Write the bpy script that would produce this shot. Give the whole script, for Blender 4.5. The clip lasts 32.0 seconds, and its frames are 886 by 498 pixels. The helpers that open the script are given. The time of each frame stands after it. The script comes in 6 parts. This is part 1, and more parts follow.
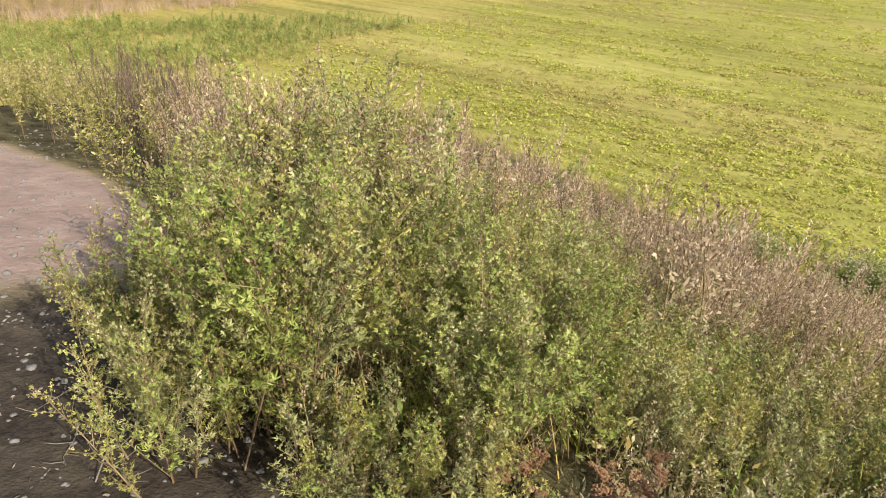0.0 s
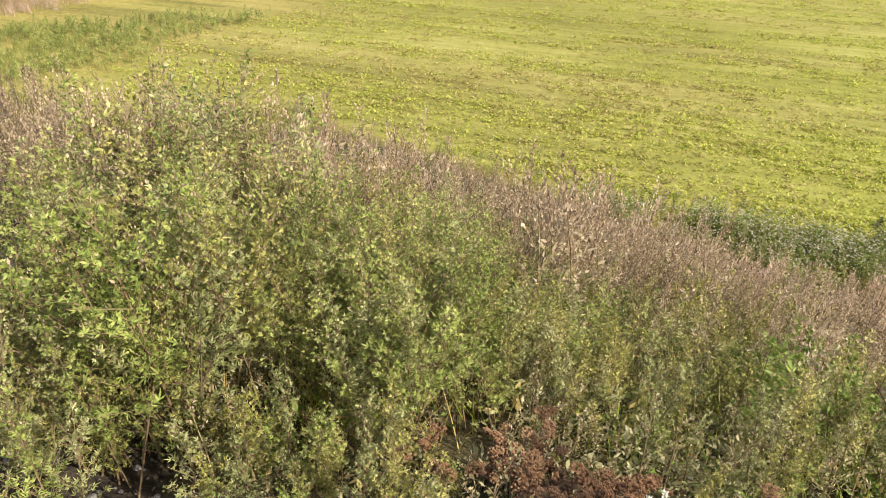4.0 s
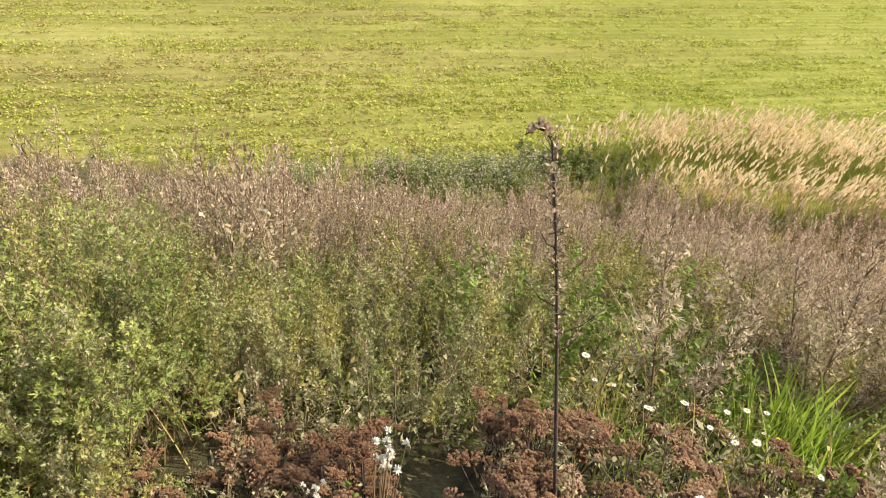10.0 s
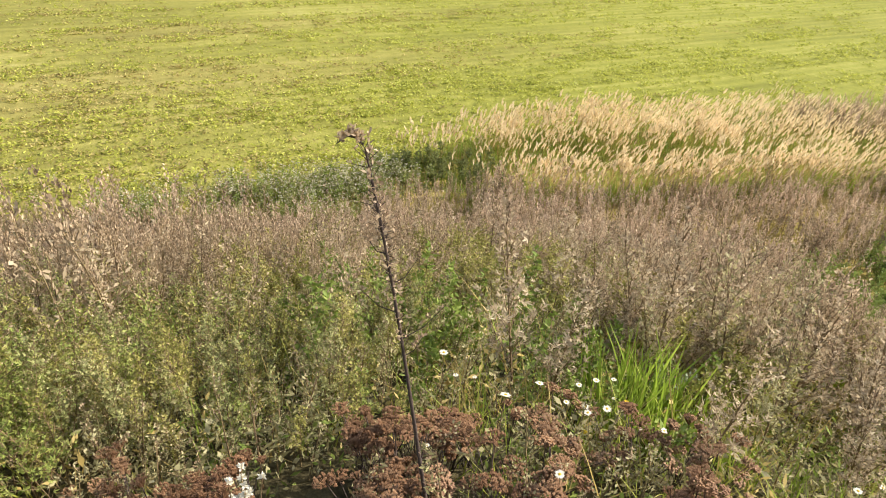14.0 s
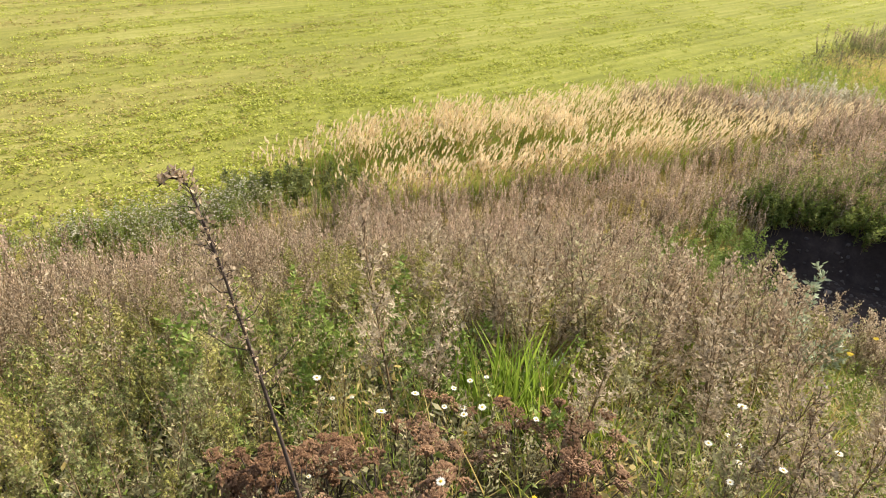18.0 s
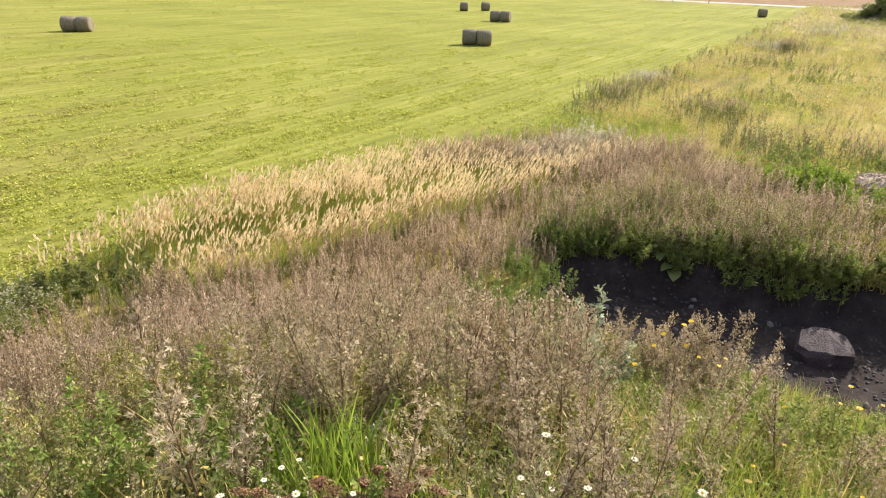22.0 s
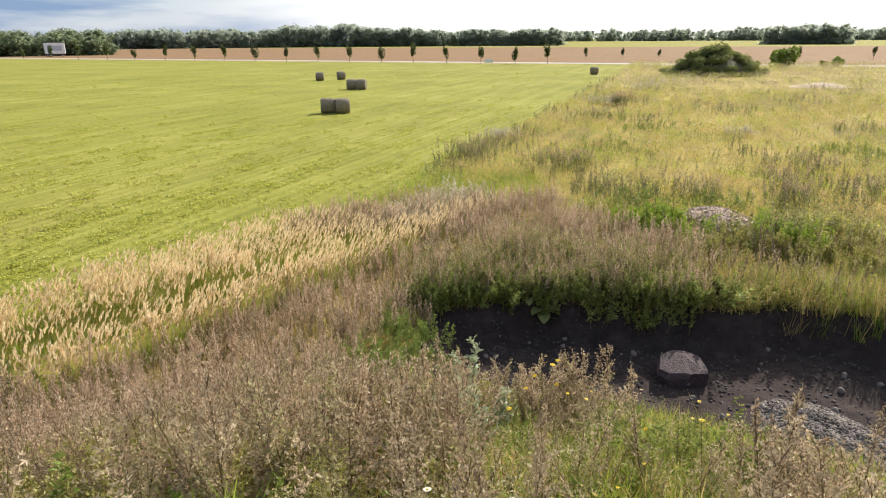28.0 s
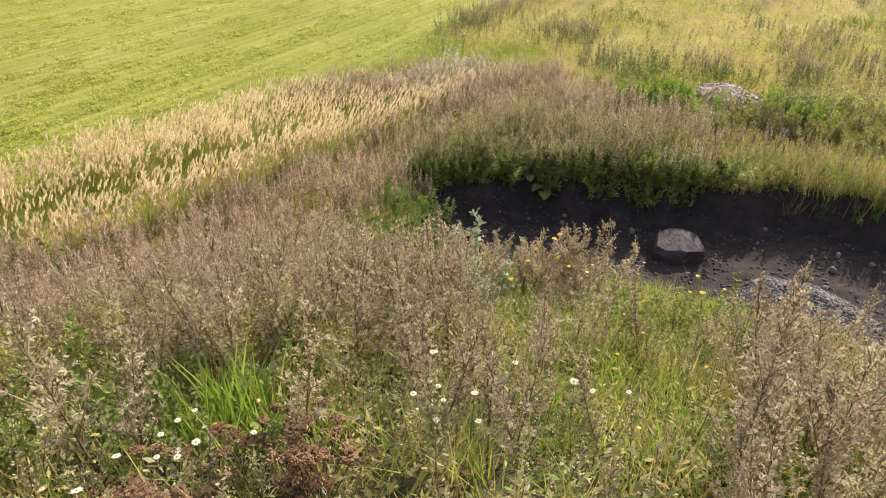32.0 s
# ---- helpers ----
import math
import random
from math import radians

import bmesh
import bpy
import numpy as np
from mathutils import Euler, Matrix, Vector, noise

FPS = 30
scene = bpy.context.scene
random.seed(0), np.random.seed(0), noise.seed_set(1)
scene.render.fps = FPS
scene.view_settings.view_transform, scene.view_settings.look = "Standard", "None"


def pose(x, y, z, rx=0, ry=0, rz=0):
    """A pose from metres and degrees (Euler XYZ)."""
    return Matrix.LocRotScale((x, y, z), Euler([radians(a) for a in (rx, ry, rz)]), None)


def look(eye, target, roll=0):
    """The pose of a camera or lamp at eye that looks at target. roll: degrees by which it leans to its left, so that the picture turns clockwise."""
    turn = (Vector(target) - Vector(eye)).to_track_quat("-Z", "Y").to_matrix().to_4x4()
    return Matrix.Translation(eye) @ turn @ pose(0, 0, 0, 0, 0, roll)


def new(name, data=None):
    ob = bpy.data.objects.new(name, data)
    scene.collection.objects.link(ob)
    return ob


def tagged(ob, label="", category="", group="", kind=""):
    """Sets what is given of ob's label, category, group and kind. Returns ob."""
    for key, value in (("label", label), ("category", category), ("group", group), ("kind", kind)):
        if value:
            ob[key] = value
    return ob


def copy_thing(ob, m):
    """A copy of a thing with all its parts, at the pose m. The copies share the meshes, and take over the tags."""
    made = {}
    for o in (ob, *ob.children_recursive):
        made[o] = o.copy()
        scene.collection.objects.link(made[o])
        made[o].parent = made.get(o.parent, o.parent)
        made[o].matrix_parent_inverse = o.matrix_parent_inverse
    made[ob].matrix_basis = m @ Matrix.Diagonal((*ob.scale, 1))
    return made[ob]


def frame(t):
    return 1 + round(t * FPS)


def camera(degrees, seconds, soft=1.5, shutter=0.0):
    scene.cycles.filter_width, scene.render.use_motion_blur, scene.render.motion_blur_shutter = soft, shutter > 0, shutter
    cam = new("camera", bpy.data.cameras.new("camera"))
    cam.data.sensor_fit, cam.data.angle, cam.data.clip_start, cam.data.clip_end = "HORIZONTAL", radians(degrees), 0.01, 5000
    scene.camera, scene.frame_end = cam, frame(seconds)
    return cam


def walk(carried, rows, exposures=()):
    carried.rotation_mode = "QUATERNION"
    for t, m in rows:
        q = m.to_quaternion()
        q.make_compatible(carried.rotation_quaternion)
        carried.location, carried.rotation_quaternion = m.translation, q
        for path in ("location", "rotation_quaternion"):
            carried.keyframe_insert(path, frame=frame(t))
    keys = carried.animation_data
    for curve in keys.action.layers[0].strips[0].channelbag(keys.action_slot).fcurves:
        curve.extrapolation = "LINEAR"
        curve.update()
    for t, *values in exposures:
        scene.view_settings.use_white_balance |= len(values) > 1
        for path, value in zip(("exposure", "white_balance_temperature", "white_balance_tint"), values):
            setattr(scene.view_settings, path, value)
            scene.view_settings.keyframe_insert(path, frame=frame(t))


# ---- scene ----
# Seconds, eye (x, y, z), yaw, pitch and roll in degrees.
PATH = [
    (0.0, -0.309, -0.192, 5.890, 97.73, -30.08, 3.11),
    (0.5, -0.302, -0.188, 5.892, 100.06, -29.80, 1.92),
    (1.0, -0.301, -0.187, 5.892, 100.16, -29.48, 2.23),
    (1.5, -0.296, -0.184, 5.894, 100.35, -28.54, 1.94),
    (2.0, -0.298, -0.185, 5.893, 100.33, -28.81, 1.86),
    (2.2, -0.340, -0.163, 5.876, 96.91, -29.30, 1.50),
    (2.5, -0.267, -0.171, 5.902, 85.65, -31.12, 2.75),
    (4.5, -0.265, -0.168, 5.918, 85.56, -30.62, 2.14),
    (5.0, -0.284, -0.155, 5.902, 85.51, -30.83, 2.62),
    (5.2, -0.258, -0.164, 5.925, 85.16, -30.86, 2.77),
    (5.4, -0.212, -0.085, 5.915, 78.71, -31.16, 2.75),
    (5.5, -0.285, -0.121, 5.918, 71.41, -32.37, 5.33),
    (6.0, -0.277, -0.122, 5.885, 58.57, -32.49, 4.83),
    (6.5, -0.273, -0.118, 5.887, 59.49, -32.20, 4.72),
    (7.0, -0.269, -0.102, 5.876, 60.36, -32.20, 4.29),
    (7.5, -0.271, -0.124, 5.886, 60.20, -31.88, 4.60),
    (8.0, -0.279, -0.105, 5.878, 60.46, -31.91, 3.83),
    (8.5, -0.266, -0.108, 5.890, 60.45, -31.86, 3.81),
    (9.0, -0.268, -0.107, 5.897, 60.54, -31.72, 3.62),
    (9.5, -0.252, -0.083, 5.896, 55.41, -31.67, 3.25),
    (10.0, -0.254, -0.084, 5.891, 55.59, -31.74, 3.18),
    (10.5, -0.261, -0.078, 5.885, 55.27, -31.91, 3.56),
    (11.0, -0.270, -0.075, 5.881, 54.98, -31.58, 3.62),
    (11.5, -0.264, -0.074, 5.882, 54.77, -31.53, 3.70),
    (12.0, -0.264, -0.080, 5.889, 54.68, -31.60, 3.59),
    (12.5, -0.236, -0.025, 5.884, 44.47, -31.10, 2.93),
    (13.0, -0.229, -0.005, 5.877, 41.86, -31.11, 2.19),
    (13.5, -0.228, -0.006, 5.876, 41.63, -30.84, 3.04),
    (14.0, -0.224, -0.008, 5.888, 41.69, -30.58, 2.99),
    (14.5, -0.226, 0.003, 5.891, 41.38, -30.87, 2.80),
    (15.0, -0.224, 0.011, 5.889, 41.76, -30.91, 2.90),
    (15.5, -0.172, 0.043, 5.926, 31.77, -29.04, 1.68),
    (17.5, -0.177, 0.032, 5.922, 29.68, -29.25, 1.99),
    (18.0, -0.176, 0.038, 5.919, 29.13, -29.38, 1.98),
    (18.5, -0.128, 0.063, 5.920, 19.96, -28.05, 2.53),
    (19.0, -0.124, 0.068, 5.917, 19.32, -27.39, 2.30),
    (19.5, -0.117, 0.065, 5.919, 19.58, -27.28, 2.21),
    (20.0, -0.114, 0.063, 5.923, 19.71, -27.09, 1.86),
    (20.5, -0.113, 0.062, 5.928, 19.51, -27.05, 1.85),
    (21.0, -0.111, 0.064, 5.928, 19.50, -26.76, 1.51),
    (21.5, -0.096, 0.083, 5.947, 16.64, -24.62, 1.40),
    (22.0, -0.081, 0.099, 5.936, 11.51, -23.48, 1.46),
    (22.5, -0.092, 0.101, 5.933, 13.37, -23.75, -0.16),
    (23.0, -0.086, 0.097, 5.933, 13.49, -23.87, 0.45),
    (23.5, -0.078, 0.096, 5.936, 13.75, -24.01, 0.46),
    (24.0, -0.074, 0.101, 5.934, 14.19, -24.33, 0.31),
    (24.5, 0.006, 0.038, 6.050, 2.08, -16.74, 0.21),
    (25.0, -0.007, 0.001, 6.054, -0.00, -14.48, 0.17),
    (25.5, 0.003, -0.017, 6.043, -0.63, -14.13, -0.18),
    (27.5, -0.002, -0.026, 6.046, 0.00, -13.04, -0.53),
    (28.0, -0.001, -0.034, 6.021, -0.04, -17.99, -0.38),
    (28.5, 0.005, -0.013, 6.018, -0.28, -18.74, -0.56),
    (29.0, 0.000, 0.000, 6.000, -0.40, -18.85, -0.23),
    (29.5, -0.004, -0.000, 6.010, -0.52, -18.57, -0.29),
    (30.0, -0.006, -0.005, 6.014, -0.31, -18.28, -0.44),
    (30.5, -0.006, -0.020, 6.027, -0.47, -18.30, -0.23),
    (31.0, -0.018, -0.003, 6.021, -0.58, -18.09, -0.06),
    (31.5, -0.042, 0.011, 5.957, -0.15, -27.95, 0.02),
    (32.0, -0.046, 0.017, 5.953, -0.22, -28.89, 0.63),
]
LENS = 68.83
cam = camera(LENS, 32.0, soft=1.0)


def eye_pose(x, y, z, yaw, pitch, roll):
    return pose(x, y, z, 90 + pitch, 0, yaw) @ pose(0, 0, 0, 0, 0, roll)


walk(cam, [(t, eye_pose(*row)) for t, *row in PATH],
     exposures=[(0, 0.74), (2.5, 0.74), (5.0, 0.83), (24.0, 0.83), (24.6, 0.7), (27.5, 0.62), (29.0, 0.57), (30.0, 0.66), (31.2, 0.65), (31.7, 0.74), (32.0, 0.74)])

# ---- world and sun ----
SUN_AZ, SUN_EL = 38.0, 34.0   # degrees to the right of +y, and above the horizon
world = bpy.data.worlds.new("world")
scene.world = world
world.use_nodes = True
wn, wl = world.node_tree.nodes, world.node_tree.links
sky = wn.new("ShaderNodeTexSky")
sky.sky_type, sky.sun_disc = "NISHITA", False
sky.sun_elevation, sky.sun_rotation = radians(SUN_EL), radians(SUN_AZ)
sky.air_density, sky.dust_density, sky.ozone_density = 1.0, 0.8, 1.5
wcoord = wn.new("ShaderNodeTexCoord")
wmap = wn.new("ShaderNodeMapping")
wmap.inputs["Scale"].default_value = (1.3, 1.3, 11.0)
wl.new(wcoord.outputs["Generated"], wmap.inputs["Vector"])
wnoise = wn.new("ShaderNodeTexNoise")
wnoise.inputs["Scale"].default_value, wnoise.inputs["Detail"].default_value = 1.7, 6
wnoise.inputs["Roughness"].default_value = 0.55
wl.new(wmap.outputs["Vector"], wnoise.inputs["Vector"])
wramp = wn.new("ShaderNodeValToRGB")
wramp.color_ramp.elements[0].position, wramp.color_ramp.elements[0].color = 0.43, (0, 0, 0, 1)
wramp.color_ramp.elements[1].position, wramp.color_ramp.elements[1].color = 0.58, (1, 1, 1, 1)
wl.new(wnoise.outputs["Fac"], wramp.inputs["Fac"])
# Blue-grey broken cloud, and a bright white veil of haze towards the sun.
wtone = wn.new("ShaderNodeMix")
wtone.data_type = "RGBA"
wtone.inputs["A"].default_value = (2.7, 4.6, 8.4, 1)
wtone.inputs["B"].default_value = (9.5, 10.4, 11.8, 1)
wl.new(wramp.outputs["Color"], wtone.inputs["Factor"])
wdot = wn.new("ShaderNodeVectorMath")
wdot.operation = "DOT_PRODUCT"
wdot.inputs[1].default_value = (math.sin(radians(SUN_AZ)), math.cos(radians(SUN_AZ)), 0.35)
wl.new(wcoord.outputs["Generated"], wdot.inputs[0])
wveil = wn.new("ShaderNodeMapRange")
wveil.interpolation_type = "SMOOTHSTEP"
wveil.inputs["From Min"].default_value, wveil.inputs["From Max"].default_value = 0.50, 0.84
wl.new(wdot.outputs["Value"], wveil.inputs["Value"])
wclear = wn.new("ShaderNodeMix")
wclear.data_type = "RGBA"
wclear.inputs["Factor"].default_value = 0.72
wl.new(sky.outputs["Color"], wclear.inputs["A"])
wl.new(wtone.outputs["Result"], wclear.inputs["B"])
wmix = wn.new("ShaderNodeMix")
wmix.data_type = "RGBA"
wl.new(wveil.outputs["Result"], wmix.inputs["Factor"])
wl.new(wclear.outputs["Result"], wmix.inputs["A"])
wmix.inputs["B"].default_value = (17, 16.6, 16, 1)
wl.new(wmix.outputs["Result"], wn["Background"].inputs["Color"])
wn["Background"].inputs["Strength"].default_value = 0.055

sun = new("sun", bpy.data.lights.new("sun", "SUN"))
sun.data.energy, sun.data.angle, sun.data.color = 5.0, radians(0.6), (1.0, 0.94, 0.84)
sa, se = radians(SUN_AZ), radians(SUN_EL)
SUN_DIR = Vector((math.sin(sa) * math.cos(se), math.cos(sa) * math.cos(se), math.sin(se)))
sun.matrix_world = look(SUN_DIR * 50, (0, 0, 0))

# ---- materials ----


def shader(name):
    m = bpy.data.materials.new(name)
    m.use_nodes = True
    return m, m.node_tree.nodes, m.node_tree.links, m.node_tree.nodes["Principled BSDF"]


def ramp(nodes, stops):
    r = nodes.new("ShaderNodeValToRGB")
    while len(r.color_ramp.elements) < len(stops):
        r.color_ramp.elements.new(0.5)
    for e, (p, c) in zip(r.color_ramp.elements, stops):
        e.position, e.color = p, (*c, 1)
    return r


def noise_node(nodes, links, scale, detail=4, rough=0.6, coord=None):
    n = nodes.new("ShaderNodeTexNoise")
    n.inputs["Scale"].default_value, n.inputs["Detail"].default_value = scale, detail
    n.inputs["Roughness"].default_value = rough
    if coord is not None:
        links.new(coord, n.inputs["Vector"])
    return n


def leaf_mat(name, colours, through_light=0.35, rough=0.55, per_object=False, patch_size=2.2, gloss=0.22):
    """Foliage: colour varies from leaf to leaf, light passes partly through."""
    m, n, l, b = shader(name)
    rnd = n.new("ShaderNodeNewGeometry")
    r = ramp(n, [(i / max(1, len(colours) - 1), c) for i, c in enumerate(colours)])
    obj = n.new("ShaderNodeObjectInfo")
    mixr = n.new("ShaderNodeMath")
    mixr.operation = "MULTIPLY_ADD"
    mixr.inputs[1].default_value, mixr.inputs[2].default_value = 0.35, 0.0
    l.new(obj.outputs["Random"], mixr.inputs[0])
    add = n.new("ShaderNodeMath")
    add.operation = "MULTIPLY_ADD"
    add.inputs[1].default_value = 0.5
    l.new(rnd.outputs["Random Per Island"], add.inputs[0])
    l.new(mixr.outputs[0], add.inputs[2])
    if not per_object:
        geo = n.new("ShaderNodeNewGeometry")
        patch = noise_node(n, l, patch_size, 3, 0.6, geo.outputs["Position"])
        mr = n.new("ShaderNodeMapRange")
        mr.inputs["From Min"].default_value, mr.inputs["From Max"].default_value = 0.3, 0.7
        mr.inputs["To Min"].default_value, mr.inputs["To Max"].default_value = 0.0, 0.5
        l.new(patch.outputs["Fac"], mr.inputs["Value"])
        l.new(mr.outputs["Result"], add.inputs[2])
    l.new(add.outputs[0], r.inputs["Fac"])
    l.new(r.outputs["Color"], b.inputs["Base Color"])
    b.inputs["Roughness"].default_value = rough
    b.inputs["Specular IOR Level"].default_value = gloss
    t = n.new("ShaderNodeBsdfTranslucent")
    l.new(r.outputs["Color"], t.inputs["Color"])
    mix = n.new("ShaderNodeMixShader")
    mix.inputs["Fac"].default_value = through_light
    l.new(b.outputs["BSDF"], mix.inputs[1])
    l.new(t.outputs["BSDF"], mix.inputs[2])
    l.new(mix.outputs["Shader"], n["Material Output"].inputs["Surface"])
    return m


def rough_mat(name, colours, scale=6.0, fine=40.0, bump=0.3, rough=0.9, metal=0.0):
    """Soil, stone, bark, paint: two scales of noise in the colour, and a fine relief."""
    m, n, l, b = shader(name)
    c = n.new("ShaderNodeTexCoord")
    a = noise_node(n, l, scale, 5, 0.65, c.outputs["Object"])
    f = noise_node(n, l, fine, 4, 0.6, c.outputs["Object"])
    mx = n.new("ShaderNodeMix")
    mx.inputs["Factor"].default_value = 0.4
    l.new(a.outputs["Fac"], mx.inputs["A"])
    l.new(f.outputs["Fac"], mx.inputs["B"])
    r = ramp(n, [(0.3 + 0.4 * i / max(1, len(colours) - 1), q) for i, q in enumerate(colours)])
    l.new(mx.outputs["Result"], r.inputs["Fac"])
    l.new(r.outputs["Color"], b.inputs["Base Color"])
    b.inputs["Roughness"].default_value, b.inputs["Metallic"].default_value = rough, metal
    bp = n.new("ShaderNodeBump")
    bp.inputs["Strength"].default_value, bp.inputs["Distance"].default_value = bump, 0.05
    l.new(f.outputs["Fac"], bp.inputs["Height"])
    l.new(bp.outputs["Normal"], b.inputs["Normal"])
    return m


def ground_mat():
    """Mown hay field, weedy fallow, stubble, bare soil: blended by what grows where, with thicket shade in the dark
    soil.
    """
    m, n, l, b = shader("ground_cover")
    pos = n.new("ShaderNodeNewGeometry").outputs["Position"]
    turned = n.new("ShaderNodeMapping")
    turned.inputs["Rotation"].default_value = (0, 0, radians(20.5))
    l.new(pos, turned.inputs["Vector"])
    streak = n.new("ShaderNodeMapping")
    streak.inputs["Scale"].default_value = (0.8, 0.05, 1)
    l.new(turned.outputs["Vector"], streak.inputs["Vector"])
    s1 = noise_node(n, l, 1.0, 5, 0.7, streak.outputs["Vector"])
    s2 = noise_node(n, l, 0.09, 4, 0.6, pos)
    s3 = noise_node(n, l, 3.2, 6, 0.8, pos)
    mix1 = n.new("ShaderNodeMix")
    mix1.inputs["Factor"].default_value = 0.45
    l.new(s1.outputs["Fac"], mix1.inputs["A"])
    l.new(s3.outputs["Fac"], mix1.inputs["B"])
    mix2 = n.new("ShaderNodeMix")
    mix2.inputs["Factor"].default_value = 0.28
    l.new(mix1.outputs["Result"], mix2.inputs["A"])
    l.new(s2.outputs["Fac"], mix2.inputs["B"])
    # Fine rows left by the mower.
    split = n.new("ShaderNodeSeparateXYZ")
    l.new(turned.outputs["Vector"], split.inputs["Vector"])
    wob = n.new("ShaderNodeMath")
    wob.operation = "MULTIPLY_ADD"
    wob.inputs[1].default_value = 2 * math.pi / 0.62
    l.new(split.outputs["X"], wob.inputs[0])
    drift = n.new("ShaderNodeMath")
    drift.operation = "MULTIPLY"
    drift.inputs[1].default_value = 9.0
    l.new(s2.outputs["Fac"], drift.inputs[0])
    l.new(drift.outputs[0], wob.inputs[2])
    row = n.new("ShaderNodeMath")
    row.operation = "SINE"
    l.new(wob.outputs[0], row.inputs[0])
    rows = n.new("ShaderNodeMath")
    rows.operation = "MULTIPLY_ADD"
    rows.inputs[1].default_value = 0.028
    l.new(row.outputs[0], rows.inputs[0])
    l.new(mix2.outputs["Result"], rows.inputs[2])
    hay = ramp(n, [(0.36, (0.15, 0.15, 0.030)), (0.44, (0.20, 0.20, 0.038)), (0.52, (0.255, 0.252, 0.048)), (0.62, (0.345, 0.32, 0.092))])
    l.new(rows.outputs[0], hay.inputs["Fac"])
    weed = ramp(n, [(0.40, (0.10, 0.088, 0.03)), (0.5, (0.305, 0.238, 0.068)), (0.62, (0.47, 0.35, 0.13))])
    dry = ramp(n, [(0.38, (0.16, 0.125, 0.045)), (0.47, (0.235, 0.19, 0.064)), (0.56, (0.33, 0.265, 0.094)), (0.64, (0.42, 0.345, 0.15))])
    l.new(mix2.outputs["Result"], dry.inputs["Fac"])
    l.new(mix2.outputs["Result"], weed.inputs["Fac"])
    stub = ramp(n, [(0.35, (0.19, 0.115, 0.06)), (0.65, (0.28, 0.175, 0.095))])
    l.new(mix2.outputs["Result"], stub.inputs["Fac"])
    soil = ramp(n, [(0.3, (0.026, 0.0195, 0.0185)), (0.55, (0.052, 0.039, 0.035)), (0.75, (0.082, 0.062, 0.055))])
    l.new(s3.outputs["Fac"], soil.inputs["Fac"])
    leafmould = ramp(n, [(0.35, (0.03, 0.025, 0.013)), (0.5, (0.08, 0.066, 0.033)), (0.68, (0.17, 0.14, 0.068))])
    l.new(s3.outputs["Fac"], leafmould.inputs["Fac"])
    bare = ramp(n, [(0.3, (0.21, 0.145, 0.115)), (0.7, (0.36, 0.26, 0.21))])
    l.new(s3.outputs["Fac"], bare.inputs["Fac"])
    last = hay.outputs["Color"]
    for key, src in (("dry", dry), ("fallow", weed), ("stubble", stub), ("litter", leafmould), ("bare", bare), ("soil_and_shade", soil)):
        at = n.new("ShaderNodeAttribute")
        at.attribute_name = key
        mx = n.new("ShaderNodeMix")
        mx.data_type = "RGBA"
        l.new(at.outputs["Fac"], mx.inputs["Factor"])
        l.new(last, mx.inputs["A"])
        l.new(src.outputs["Color"], mx.inputs["B"])
        last = mx.outputs["Result"]
    l.new(last, b.inputs["Base Color"])
    b.inputs["Roughness"].default_value = 0.92
    b.inputs["Specular IOR Level"].default_value = 0.07
    bp = n.new("ShaderNodeBump")
    bp.inputs["Strength"].default_value, bp.inputs["Distance"].default_value = 0.5, 0.08
    l.new(s3.outputs["Fac"], bp.inputs["Height"])
    l.new(bp.outputs["Normal"], b.inputs["Normal"])
    return m


def pebble_mat(name, shades, blue=0.74):
    """Crushed stone: each stone has its own grey, from pale to nearly black."""
    m, n, l, b = shader(name)
    g = n.new("ShaderNodeNewGeometry")
    r = ramp(n, [(p, (c, c * 0.5 * (1 + blue) * 0.98, c * blue)) for p, c in zip((0.0, 0.4, 0.8, 1.0), shades)])
    l.new(g.outputs["Random Per Island"], r.inputs["Fac"])
    grain = noise_node(n, l, 90, 3, 0.6, g.outputs["Position"])
    mx = n.new("ShaderNodeMix")
    mx.data_type, mx.blend_type = "RGBA", "MULTIPLY"
    mx.inputs["Factor"].default_value = 0.5
    l.new(r.outputs["Color"], mx.inputs["A"])
    l.new(grain.outputs["Color"], mx.inputs["B"])
    l.new(mx.outputs["Result"], b.inputs["Base Color"])
    b.inputs["Roughness"].default_value, b.inputs["Specular IOR Level"].default_value = 0.9, 0.06
    return m


M_PEBBLE = pebble_mat("crushed_stone", (0.09, 0.21, 0.34, 0.52))
M_PALE_GRAVEL = pebble_mat("pale_crushed_stone", (0.32, 0.38, 0.44, 0.52), 0.62)
M_GROUND = ground_mat()
M_GREEN = leaf_mat("mugwort_leaf", [(0.055, 0.07, 0.014), (0.185, 0.23, 0.05), (0.36, 0.39, 0.10), (0.62, 0.58, 0.23)])
M_OLIVE = leaf_mat("yellowing_leaf", [(0.07, 0.068, 0.016), (0.22, 0.215, 0.05), (0.42, 0.385, 0.11), (0.66, 0.55, 0.24)])
M_GREYGREEN = leaf_mat("greyish_leaf", [(0.06, 0.068, 0.024), (0.20, 0.215, 0.075), (0.39, 0.385, 0.155), (0.62, 0.57, 0.29)])
M_GREY = leaf_mat("dry_leaf", [(0.10, 0.072, 0.045), (0.345, 0.265, 0.165), (0.55, 0.435, 0.285), (0.72, 0.60, 0.42)], 0.42)
M_PURPLE = leaf_mat("mugwort_seed", [(0.095, 0.060, 0.040), (0.335, 0.238, 0.155), (0.56, 0.42, 0.275), (0.84, 0.68, 0.48)], 0.40)
M_STEM = leaf_mat("weed_stem", [(0.08, 0.048, 0.032), (0.20, 0.135, 0.07), (0.36, 0.28, 0.14)], 0.05)
